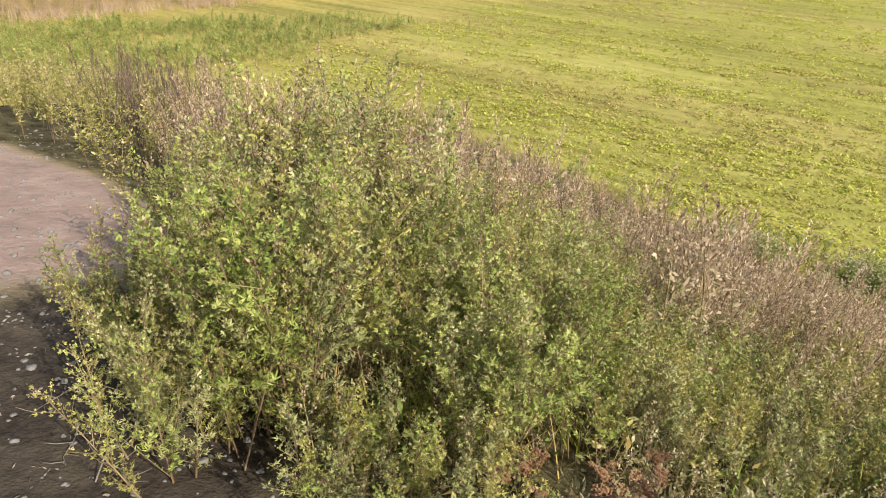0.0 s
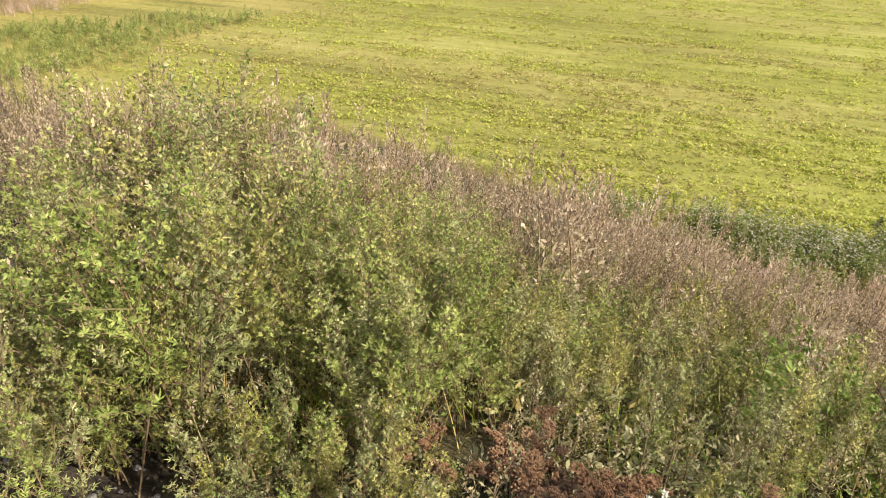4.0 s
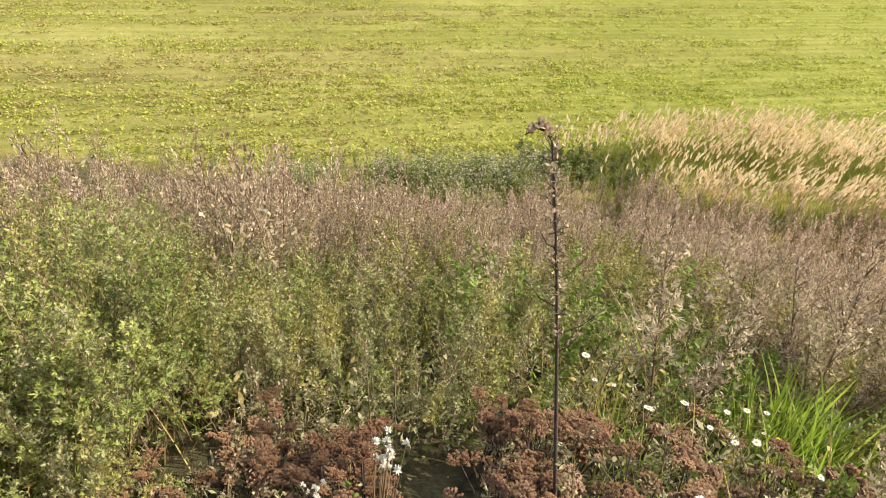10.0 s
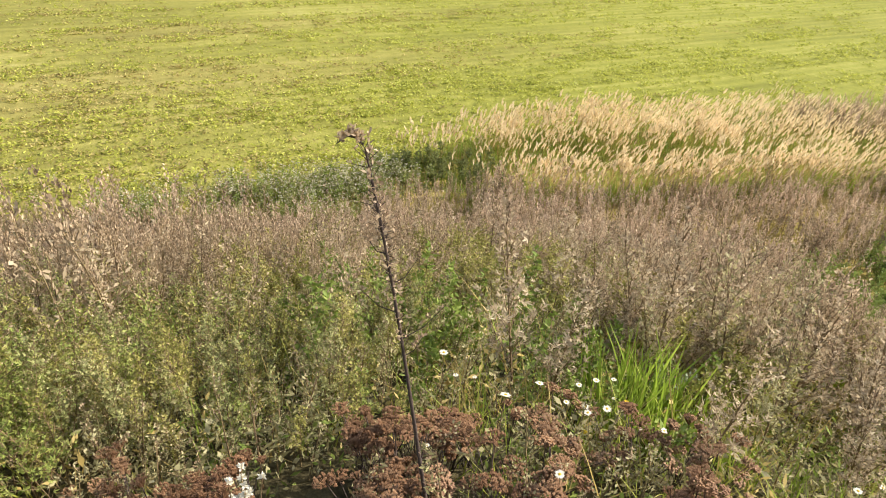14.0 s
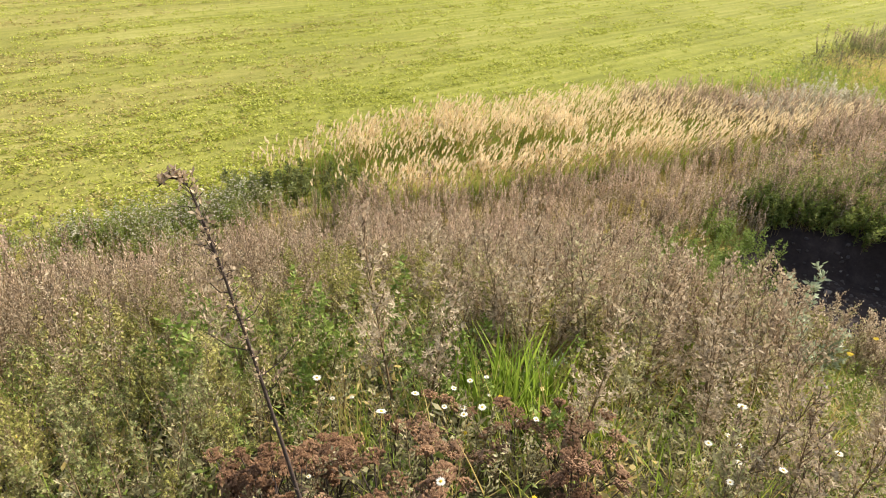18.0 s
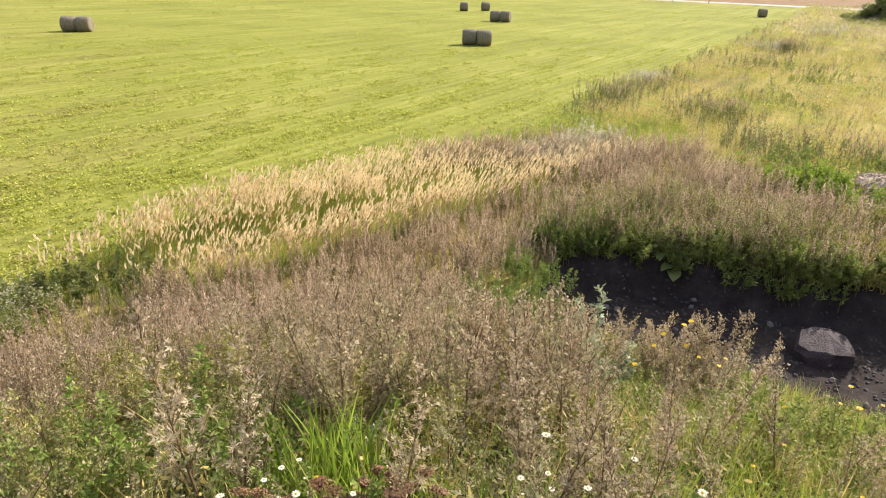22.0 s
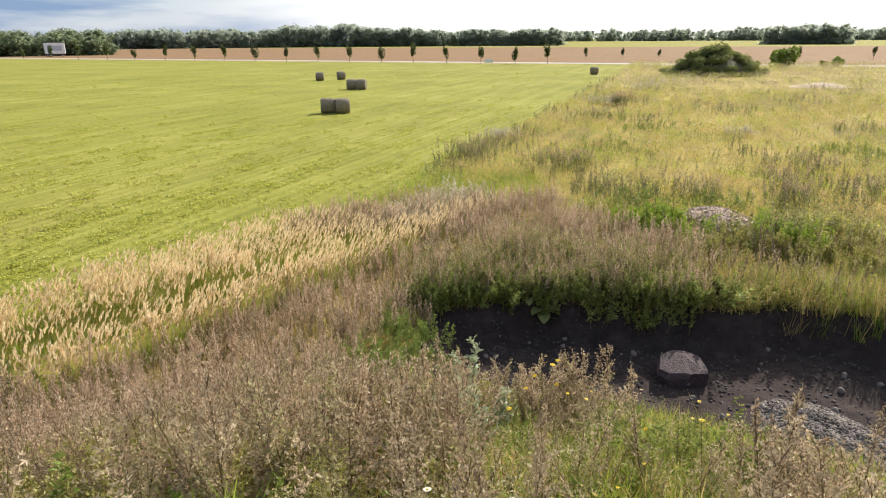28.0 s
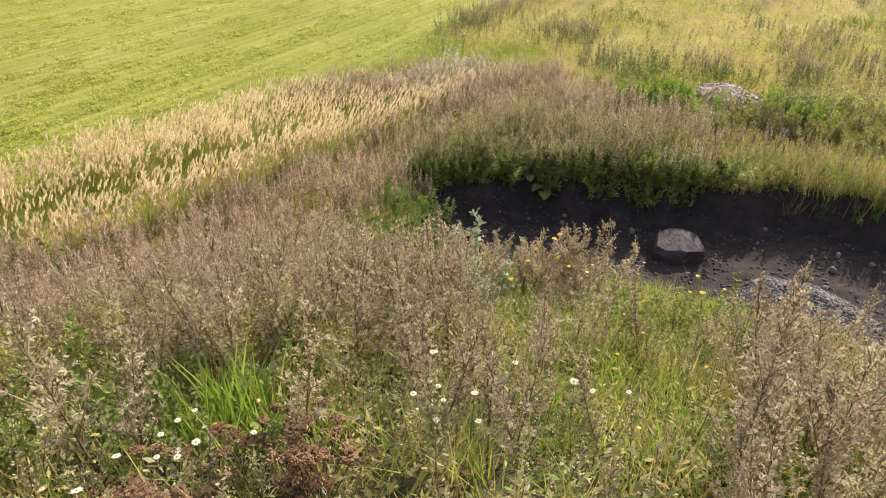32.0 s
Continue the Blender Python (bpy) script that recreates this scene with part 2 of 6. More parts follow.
M_GRASS = leaf_mat("grass_blade", [(0.15, 0.22, 0.03), (0.28, 0.37, 0.05), (0.42, 0.48, 0.10)], 0.45)
M_HAY = leaf_mat("mown_grass_blade", [(0.21, 0.215, 0.037), (0.36, 0.375, 0.06), (0.50, 0.50, 0.095), (0.62, 0.565, 0.18)], 0.45, patch_size=3.5)
M_STRAW = leaf_mat("dry_grass_blade", [(0.29, 0.21, 0.072), (0.49, 0.36, 0.115), (0.62, 0.47, 0.19), (0.36, 0.33, 0.08)], 0.4)
M_PLUME = leaf_mat("reed_plume", [(0.54, 0.41, 0.22), (0.80, 0.65, 0.40), (0.93, 0.81, 0.57)], 0.45)
M_YARROW = leaf_mat("dried_yarrow_head", [(0.085, 0.04, 0.02), (0.215, 0.11, 0.057), (0.36, 0.21, 0.113), (0.52, 0.345, 0.21)], 0.15)
M_WHITE = leaf_mat("white_petal", [(0.74, 0.69, 0.56), (0.86, 0.82, 0.72)], 0.3)
M_YELLOW = leaf_mat("yellow_petal", [(0.62, 0.40, 0.02), (0.75, 0.55, 0.03)], 0.25)
M_TREE = leaf_mat("tree_leaf", [(0.05, 0.065, 0.02), (0.10, 0.12, 0.035), (0.16, 0.18, 0.06)], 0.25)
M_LUSH = leaf_mat("lush_blade", [(0.11, 0.175, 0.02), (0.255, 0.345, 0.04), (0.44, 0.51, 0.095)], 0.5)
M_HAY_DRY = leaf_mat("dry_mown_blade", [(0.21, 0.165, 0.056), (0.39, 0.315, 0.105), (0.54, 0.45, 0.18)], 0.38, patch_size=3.5)
M_SAGE = leaf_mat("weed_leaf", [(0.08, 0.074, 0.033), (0.285, 0.26, 0.115), (0.52, 0.46, 0.24), (0.72, 0.65, 0.40)], 0.42)
M_SILVER = leaf_mat("silver_leaf", [(0.22, 0.26, 0.14), (0.40, 0.44, 0.27), (0.60, 0.63, 0.44)], 0.35)
M_DOCK = leaf_mat("broad_leaf", [(0.09, 0.13, 0.024), (0.205, 0.27, 0.05), (0.37, 0.41, 0.11)], 0.35)
M_SHRUB = leaf_mat("shrub_leaf", [(0.11, 0.125, 0.04), (0.22, 0.24, 0.08), (0.35, 0.35, 0.13)], 0.42, patch_size=0.35)
# Far woods: distance haze is put into this pale, greyed leaf colour.
M_HAZY_WOODS = leaf_mat("hazy_far_leaf", [(0.25, 0.285, 0.235), (0.34, 0.38, 0.31), (0.43, 0.47, 0.37)], 0.8, patch_size=0.02, gloss=0.0)
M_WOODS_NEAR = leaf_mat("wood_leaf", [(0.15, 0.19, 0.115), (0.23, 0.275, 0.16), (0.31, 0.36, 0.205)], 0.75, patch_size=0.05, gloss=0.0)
M_PURPLE_PALE = leaf_mat("belt_seed", [(0.16, 0.105, 0.073), (0.46, 0.325, 0.225), (0.70, 0.525, 0.375), (0.80, 0.64, 0.47)], 0.42)
M_PURPLE_DARK = leaf_mat("brown_seed", [(0.10, 0.06, 0.048), (0.17, 0.115, 0.088), (0.25, 0.18, 0.13)], 0.25)
M_PLUME_PINK = leaf_mat("pink_reed_plume", [(0.40, 0.27, 0.21), (0.54, 0.39, 0.31), (0.66, 0.51, 0.42)], 0.35)
M_FLUFF = leaf_mat("seed_fluff", [(0.30, 0.28, 0.17), (0.52, 0.47, 0.33), (0.82, 0.76, 0.62)], 0.5)
M_STRAW_STEM = leaf_mat("straw_stem", [(0.28, 0.21, 0.11), (0.40, 0.31, 0.17)], 0.1)
M_GLASS = rough_mat("dark_window", [(0.03, 0.035, 0.04), (0.05, 0.055, 0.06)], 2, 9, 0.02, 0.1)
M_WOOD = rough_mat("bark", [(0.09, 0.07, 0.05), (0.2, 0.17, 0.13)], 8, 60)
M_TWIG = rough_mat("dead_stem", [(0.035, 0.022, 0.018), (0.09, 0.06, 0.045)], 20, 90)
M_PALE = rough_mat("bleached_twig", [(0.15, 0.12, 0.095), (0.27, 0.225, 0.18)], 20, 90)
M_STONE = rough_mat("grey_pink_stone", [(0.030, 0.020, 0.021), (0.072, 0.047, 0.049), (0.13, 0.09, 0.09)], 5, 26, 0.8, 0.85)
M_GRAVEL = rough_mat("grey_gravel", [(0.08, 0.072, 0.065), (0.23, 0.21, 0.19)], 5, 60, 0.3, 0.85)
M_BALE = rough_mat("old_hay", [(0.15, 0.118, 0.075), (0.30, 0.245, 0.165)], 4, 60, 0.8)
M_NET = rough_mat("net_wrap", [(0.26, 0.21, 0.14), (0.40, 0.33, 0.23)], 6, 60, 0.3)
M_ROAD = rough_mat("gravel_road", [(0.36, 0.335, 0.295), (0.48, 0.45, 0.40)], 2, 20, 0.2)
M_PAINT = rough_mat("white_paint", [(0.74, 0.74, 0.74), (0.82, 0.82, 0.81)], 2, 20, 0.05, 0.5)
M_PANEL = rough_mat("panel_paint", [(0.42, 0.45, 0.52), (0.5, 0.53, 0.6)], 2, 20, 0.05, 0.5)
M_SAND = rough_mat("dry_sand", [(0.36, 0.255, 0.18), (0.50, 0.375, 0.28)], 2, 30, 0.4)
M_MOUND = rough_mat("weedy_soil", [(0.07, 0.065, 0.03), (0.16, 0.14, 0.06)], 2, 12, 0.8)
M_SOIL = rough_mat("soil_clod", [(0.04, 0.031, 0.028), (0.105, 0.082, 0.073)], 8, 50, 0.6)

# ---- lie of the land ----
RIDGE_END = np.array([-6.0, -7.2])


def smooth(a, b, v):
    t = np.clip((v - a) / (b - a), 0, 1)
    return t * t * (3 - 2 * t)


def ripple(x, y, s, k=0.0):
    return (np.sin(x * s + 1.3 + k) * np.cos(y * s * 1.17 - 0.7 + k) + 0.5 * np.sin(x * s * 2.3 + y * s * 1.9 + k)) / 1.5


def ridge(x, y):
    """Distance from the crest of the heap, and how far along it."""
    ln = np.hypot(*RIDGE_END)
    u = np.clip((x * RIDGE_END[0] + y * RIDGE_END[1]) / ln / ln, 0, 1)
    return np.hypot(x - u * RIDGE_END[0], y - u * RIDGE_END[1]), u


def azimuth(x, y):
    return np.degrees(np.arctan2(-x, y))


def pit_mask(x, y):
    r, a = np.hypot(x, y), azimuth(x, y)
    outer = 13.45 + 0.30 * ripple(x, y, 1.1) + 0.14 * ripple(x, y, 3.3, 0.8) + 1.6 * smooth(-12, -38, a)
    return smooth(outer + 0.22, outer - 0.30, r) * smooth(8.2, 10.2, r) * smooth(2.5, -2.0, a + 0.8 * ripple(x, y, 1.7)) * smooth(-75, -60, a)


def ground(x, y):
    x, y = np.asarray(x, float), np.asarray(y, float)
    d, u = ridge(x, y)
    crest = 4.40 - 1.2 * u
    span = 11.2
    q = np.clip(d / span, 0, 1)
    heap = crest * (1 - 0.55 * q - 0.45 * q * q * (3 - 2 * q))
    heap = heap + 0.10 * ripple(x, y, 0.9) * smooth(1.0, 3.0, d) * (1 - q)
    r, a = np.hypot(x, y), azimuth(x, y)
    shelf = 0.38 * smooth(9, 13, r) * smooth(40, 22, r) * smooth(6, -6, a) * smooth(-80, -60, a)
    z = np.maximum(heap, 0) + shelf * smooth(0.9, 0.2, heap)
    p = pit_mask(x, y)
    z = z * (1 - p) + (-0.45 + 0.06 * ripple(x, y, 2.1)) * p
    z = z + 0.015 * ripple(x, y, 4.0) * smooth(60, 20, r)
    return z


def edge_x(y):
    """The hay field's boundary with the fallow, left of which it lies."""
    y = np.asarray(y, float)
    return np.interp(y, [4, 10.5, 13, 15, 17, 20.7, 27, 327], [-10.2, -9.6, -9.5, -8.8, -7.5, -5.7, -1.5, 106.5]) + 0.3 * np.sin(y * 0.5)


def reed_x(y):
    """Where the reeds end towards the heap."""
    return -7.2 + (np.asarray(y, float) - 9.6) * 0.745


def soil_reach(u):
    """How far from the crest its far end is bare soil."""
    return np.clip(0.7 + 2.9 * (0.98 - u), 0.35, 1.85)


def in_field(x, y):
    """1 on the mown field."""
    d, u = ridge(x, y)
    by_edge = smooth(0.4, -0.4, x - edge_x(y))
    off_heap = smooth(11.3, 12.2, d)
    left = smooth(-0.8, 0.8, y - np.interp(x, [-40, -33.5, -29.5, -26, -23, -15], [-0.4, -4.3, -6.2, -7.7, -8.9, -11.0]) + 0.6 * ripple(x, y, 0.4))
    return np.where(y > 4, by_edge * off_heap, off_heap * left) * smooth(1.5, -0.5, y - road_y(x) + 7)


def road_y(x):
    return 183.0 - 0.46 * np.asarray(x, float)


def plain_mesh(name, verts, quads, mats, mat_index=None, smooth_shade=False):
    """A mesh from arrays of vertices and four-cornered faces."""
    me = bpy.data.meshes.new(name)
    verts, quads = np.asarray(verts, np.float32), np.asarray(quads, np.int32)
    me.vertices.add(len(verts))
    me.vertices.foreach_set("co", verts.ravel())
    me.loops.add(quads.size)
    me.loops.foreach_set("vertex_index", quads.ravel())
    me.polygons.add(len(quads))
    me.polygons.foreach_set("loop_start", np.arange(0, quads.size, 4, dtype=np.int32))
    for m in mats:
        me.materials.append(m)
    if mat_index is not None:
        me.polygons.foreach_set("material_index", np.asarray(mat_index, np.int32))
    if smooth_shade:
        me.polygons.foreach_set("use_smooth", np.ones(len(quads), bool))
    me.update(calc_edges=True)
    return me


def dryness(x, y):
    """Share of dried brown grass on the field: streaks along the mowing, more towards the west."""
    across = x * math.cos(radians(20.5)) - y * math.sin(radians(20.5))
    west = smooth(20, 75, azimuth(x, y)) * (azimuth(x, y) < 170)
    lines = np.sin(across * 0.83 + 1.5 * ripple(x, y, 0.05)) + 0.8 * np.sin(across * 0.31 + 2.0) + 1.2 * ripple(x, y, 0.13)
    return (0.08 + 0.55 * west) * np.maximum(smooth(0.3, 1.5, lines + 0.9 * west), 0.6 * west)


def build_ground():
    rings = [0.15]
    while rings[-1] < 4200:
        step = rings[-1] * 0.035 + 0.03
        rings.append(rings[-1] + (0.14 if 8 < rings[-1] < 16.5 else step))
    rings, na = np.array(rings), 640
    th = np.linspace(0, 2 * np.pi, na, endpoint=False)
    X, Y = rings[:, None] * np.cos(th), rings[:, None] * np.sin(th)
    Z = ground(X, Y)
    V = np.stack([X, Y, Z], -1).reshape(-1, 3)
    i, j = np.meshgrid(np.arange(len(rings) - 1), np.arange(na), indexing="ij")
    a, b = i * na + j, i * na + (j + 1) % na
    Q = np.stack([a, a + na, b + na, b], -1).reshape(-1, 4)
    n = len(V)
    V = np.vstack([V, [[0, 0, float(ground(0.0, 0.0))]]])
    hub = np.stack([np.full(na // 2, n), np.arange(0, na, 2), np.arange(1, na, 2), (np.arange(2, na + 2, 2)) % na], -1)
    me = plain_mesh("ground", V, np.vstack([Q, hub]), [M_GROUND], smooth_shade=True)
    x, y = V[:, 0], V[:, 1]
    d, u = ridge(x, y)
    r, az = np.hypot(x, y), azimuth(x, y)
    fld = in_field(x, y)
    past_road = smooth(-2, 2, y - road_y(x))
    bare = smooth(0.15, -0.15, d - soil_reach(u) + 0.12 * ripple(x, y, 1.3)) * smooth(117, 121, az) * smooth(3.7, 4.4, r) * (r < 9.5) * (az > 0)
    layers = dict(
        dry=dryness(x, y),
        fallow=np.clip((1 - fld) * (1 - past_road) * (1 - 0.55 * smooth(80, 95, az) * (az > 0)) + past_road * smooth(480, 520, r + 40 * ripple(x, y, 0.01)) * 0.3, 0, 1),
        stubble=past_road * smooth(520, 490, y + 0.47 * x * 0.5),
        litter=smooth(12.0, 11.0, d) * (1 - bare),
        bare=bare,
        # Dark pit soil; on the crest it also paints the thicket's shade.
        soil_and_shade=np.maximum(smooth(0.0, 0.02, pit_mask(x * 0.975, y * 0.975) + pit_mask(x, y)), 0.72 * smooth(114, 122, az) * smooth(172, 148, az + 6 * ripple(x, y, 1.7)) * smooth(6.5, 4.5, r) * (1 - bare) * (az > 0)))
    for key, val in layers.items():
        at = me.attributes.new(key, "FLOAT", "POINT")
        at.data.foreach_set("value", np.ascontiguousarray(val, np.float32))
    return tagged(new("ground", me), "rolling ground with mown field, weedy heap and dark pit", "ground", kind="structure")


build_ground()

# ---- making plants ----
rng = np.random.default_rng(7)


class Shape:
    """Four-cornered faces collected into one shape; each face knows its material slot."""

    def __init__(self):
        self.v, self.q, self.m, self.n = [], [], [], 0

    def add(self, verts, quads, slot):
        self.v.append(np.asarray(verts, float).reshape(-1, 3))
        q = np.asarray(quads, int).reshape(-1, 4)
        self.q.append(q + self.n)
        self.m.append(np.full(len(q), slot))
        self.n += len(self.v[-1])

    def leaf(self, at, way, length, width, slot, side=None):
        """A pointed leaf, folded a little along its midrib."""
        way = np.asarray(way, float) / (np.linalg.norm(way) + 1e-9)
        side = np.cross(way, rng.normal(size=3) if side is None else side)
        side /= np.linalg.norm(side) + 1e-9
        at = np.asarray(at, float)
        mid = at + way * length * 0.45
        self.add([at, mid + side * width / 2, at + way * length, mid - side * width / 2], [[0, 1, 2, 3]], slot)

    def tube(self, pts, radii, slot, sides=3):
        pts, radii = np.asarray(pts, float), np.asarray(radii, float)
        th = np.linspace(0, 2 * np.pi, sides, endpoint=False)
        way = pts[-1] - pts[0]
        a = np.cross(way, [0.3, 1, 0.2])
        a /= np.linalg.norm(a)
        b = np.cross(way, a)
        b /= np.linalg.norm(b)
        ring = np.cos(th)[:, None] * a + np.sin(th)[:, None] * b
        V = (pts[:, None] + radii[:, None, None] * ring).reshape(-1, 3)
        Q = [[i * sides + j, i * sides + (j + 1) % sides, (i + 1) * sides + (j + 1) % sides, (i + 1) * sides + j]
             for i in range(len(pts) - 1) for j in range(sides)]
        self.add(V, Q, slot)

    def blade(self, at, way, bend, length, width, slot, steps=3):
        """A grass blade: a tapering strip that bends over."""
        at, way, bend = (np.asarray(k, float) for k in (at, way, bend))
        side = np.cross(way, bend + 1e-3 * rng.normal(size=3))
        side /= np.linalg.norm(side) + 1e-9
        t = np.linspace(0, 1, steps + 1)
        mid = at + way * (t * length)[:, None] + bend * (t * t * length)[:, None]
        w = width * (1 - 0.92 * t ** 1.5)
        V = np.stack([mid - side * w[:, None] / 2, mid + side * w[:, None] / 2], 1).reshape(-1, 3)
        self.add(V, [[2 * i, 2 * i + 1, 2 * i + 3, 2 * i + 2] for i in range(steps)], slot)

    def arrays(self):
        return np.concatenate(self.v), np.concatenate(self.q), np.concatenate(self.m)

    def slots(self, keep):
        """The part of the shape in some slots, as a shape of its own."""
        v, q, m = self.arrays()
        pick = np.isin(m, keep)
        used = np.unique(q[pick])
        at = np.zeros(len(v), int)
        at[used] = np.arange(len(used))
        return v[used], at[q[pick]], m[pick]


def around(n, tilt_lo=0.2, tilt_hi=0.9):
    a, t = rng.uniform(0, 2 * np.pi, n), rng.uniform(tilt_lo, tilt_hi, n)
    return np.stack([np.cos(a) * np.sin(t), np.sin(a) * np.sin(t), np.cos(t)], -1)


def mugwort(height, stems=3, leaves=9, branches=13, seed_share=0.3, leaf_len=0.05, spread=0.16, rise=(0.35, 0.95), fine=False, foot=0.18):
    """Slots: 0 stem, 1 leaf, 2 seed head, 3 twig."""
    s = Shape()
    for _ in range(stems):
        base = rng.normal(size=3) * [spread * 0.4, spread * 0.4, 0]
        lean = rng.normal(size=3) * [0.12, 0.12, 0] + [0, 0, 1]
        h = height * rng.uniform(0.75, 1.08)
        t = np.linspace(0, 1, 4)
        sway = rng.normal(size=2) * 0.05 * h
        pts = base + lean * (t * h)[:, None] + np.stack([sway[0] * t * t, sway[1] * t * t, 0 * t], -1)
        s.tube(pts, 0.0055 * (1.15 - t), 0)
        for k in range(branches):
            f = foot + (0.98 - foot) * (k + rng.random()) / branches
            at = base + lean * f * h + np.array([sway[0] * f * f, sway[1] * f * f, 0])
            way = around(1, *rise)[0]
            ln = h * (0.24 * (1.05 - f) + 0.05) * rng.uniform(0.7, 1.3)
            s.tube([at, at + way * ln], [0.0022, 0.001], 3, 3) if fine else s.leaf(at, way, ln, 0.005, 3)
            for g in np.linspace(0.15, 1.0, leaves):
                p = at + way * ln * g + rng.normal(size=3) * 0.008
                seedy = rng.random() < seed_share * smooth(0.25, 0.8, f)
                if seedy:
                    s.leaf(p, around(1, 0, 1.2)[0] + way, leaf_len * rng.uniform(0.35, 0.7), leaf_len * 0.30, 2)
                else:
                    lw, ll = around(1, 0.5, 1.7)[0], leaf_len * rng.uniform(0.6, 1.4) * (1.25 - 0.6 * f)
                    if fine:
                        # Divided leaf: a middle lobe and a pair of narrow side lobes.
                        sw = np.cross(lw, rng.normal(size=3))
                        sw /= np.linalg.norm(sw)
                        for turn, size in ((0.0, 1.1), (0.9, 0.72), (-0.9, 0.72)):
                            s.leaf(p + lw * ll * 0.15, lw + turn * sw, ll * size, leaf_len * 0.24, 1, side=np.cross(lw, sw))
                    else:
                        s.leaf(p, lw, ll, leaf_len * rng.uniform(0.28, 0.45), 1)
    return s


def scattered(shapes, x, y, z, scale, lean=0.12, turn=None):
    """Many copies of some shapes as arrays: vertices, faces, slots."""
    n = len(x)
    which = rng.integers(0, len(shapes), n)
    spin = rng.uniform(0, 2 * np.pi, n) if turn is None else turn
    lx, ly = rng.normal(size=n) * lean, rng.normal(size=n) * lean
    V, Q, Ms, base = [], [], [], 0
    for k, shp in enumerate(shapes):
        v, q, m = shp.arrays()
        pick = np.where(which == k)[0]
        if not len(pick):
            continue
        c, s_, sc = np.cos(spin[pick])[:, None], np.sin(spin[pick])[:, None], scale[pick][:, None]
        px, py, pz = v[:, 0] * c - v[:, 1] * s_, v[:, 0] * s_ + v[:, 1] * c, v[:, 2][None] * np.ones_like(c)
        px = px + pz * lx[pick][:, None]
        py = py + pz * ly[pick][:, None]
        out = np.stack([px * sc + x[pick][:, None], py * sc + y[pick][:, None], pz * sc + z[pick][:, None]], -1)
        V.append(out.reshape(-1, 3))
        off = base + np.arange(len(pick))[:, None, None] * len(v)
        Q.append((q[None] + off).reshape(-1, 4))
        Ms.append(np.tile(m, len(pick)))
        base += len(pick) * len(v)
    return np.concatenate(V), np.concatenate(Q), np.concatenate(Ms)


def stuff(name, shapes, x, y, scale, mats, label, category, lean=0.12, sink=0.0, turn=None):
    v, q, m = scattered(shapes, x, y, ground(x, y) - sink, scale, lean, turn)
    mats = mats + [mats[0]] if m.max() >= len(mats) else mats
    return tagged(new(name, plain_mesh(name, v, q, mats, m)), label, category, kind="stuff")


def part(name, arrays, mats, parent, label=""):
    """One mesh object under a thing."""
    v, q, m = arrays
    mats = mats + [mats[0]] if m.max() >= len(mats) else mats
    use = sorted(set(int(k) for k in m))
    ob = new(name, plain_mesh(name, v, q, [mats[k] for k in use], [use.index(int(k)) for k in m]))
    ob.parent = parent
    if label:
        ob["label"] = label
    return ob


def plant_thing(name, shape, mats, slot_names, label, category, group=""):
    """A plant with one part for each slot of its shape."""
    root = tagged(new(name), label, category, group)
    stem = None
    for slot, title in slot_names:
        arrays = shape.slots(slot if isinstance(slot, list) else [slot])
        if not len(arrays[1]):
            continue
        p = part(title, arrays, mats, stem if title == "twig" else root)
        stem = p if title == "stem" else stem
        if slot:
            p["kind"] = "stuff"
    return root


def spread_over(n, xmin, xmax, ymin, ymax, keep):
    x, y = rng.uniform(xmin, xmax, n), rng.uniform(ymin, ymax, n)
    k = rng.random(n) < keep(x, y)
    return x[k], y[k]


def polar(n, az_lo, az_hi, r_lo, r_hi):
    a, r = np.radians(rng.uniform(az_lo, az_hi, n)), np.sqrt(rng.uniform(r_lo ** 2, r_hi ** 2, n))
    return -r * np.sin(a), r * np.cos(a)


def stand(x, y, turn=0.0, scale=1.0, sink=0.01):
    z = float(ground(x, y)) - sink
    return Matrix.LocRotScale((x, y, z), Euler((0, 0, turn)), (scale,) * 3)


def put_copies(makers, xs, ys, scales, lean=0.06):
    """First of each maker is the model; the rest are copies that share its meshes."""
    for k, (x, y, s) in enumerate(zip(xs, ys, scales)):
        z = float(ground(x, y)) - 0.01
        m = Matrix.LocRotScale((x, y, z), Euler((rng.normal() * lean, rng.normal() * lean, rng.uniform(0, 6.28))), (s, s, s))
        model = makers[k % len(makers)]
        if not model.get("set_out"):
            model.matrix_basis, model["set_out"] = m, True
        else:
            copy_thing(model, m).matrix_basis = m


DRY = [M_STEM, M_GREY, M_PURPLE]
BELT = [M_STEM, M_GREY, M_PURPLE_PALE]
MUGWORT_PARTS = [(0, "stem"), (1, "foliage"), (2, "seed_head"), (3, "twig")]


def clearing(x, y):
    """True where tall plants leave room: the grass clump, the green slope above the pit, the pit's corner."""
    t = np.clip(((x + 1.0) * 0.5 + (y - 2.15) * 0.6) / 0.61, 0, 1)
    clump = np.hypot(x + 1.0 - 0.5 * t, y - 2.15 - 0.6 * t) < 0.36
    slope = (np.hypot((x - 1.45) / 0.50, (y - 4.5) / 0.85) < 1) | (np.hypot((x - 2.75) / 0.75, (y - 5.4) / 0.9) < 1) | (np.hypot((x - 1.15) / 0.35, (y - 2.5) / 0.4) < 1)
    slope |= np.hypot(x - 0.32, y - 4.75) < 0.45
    corner = np.hypot((x + 0.8) / 1.0, (y - 10.8) / 1.4) < 1
    return clump | slope | corner


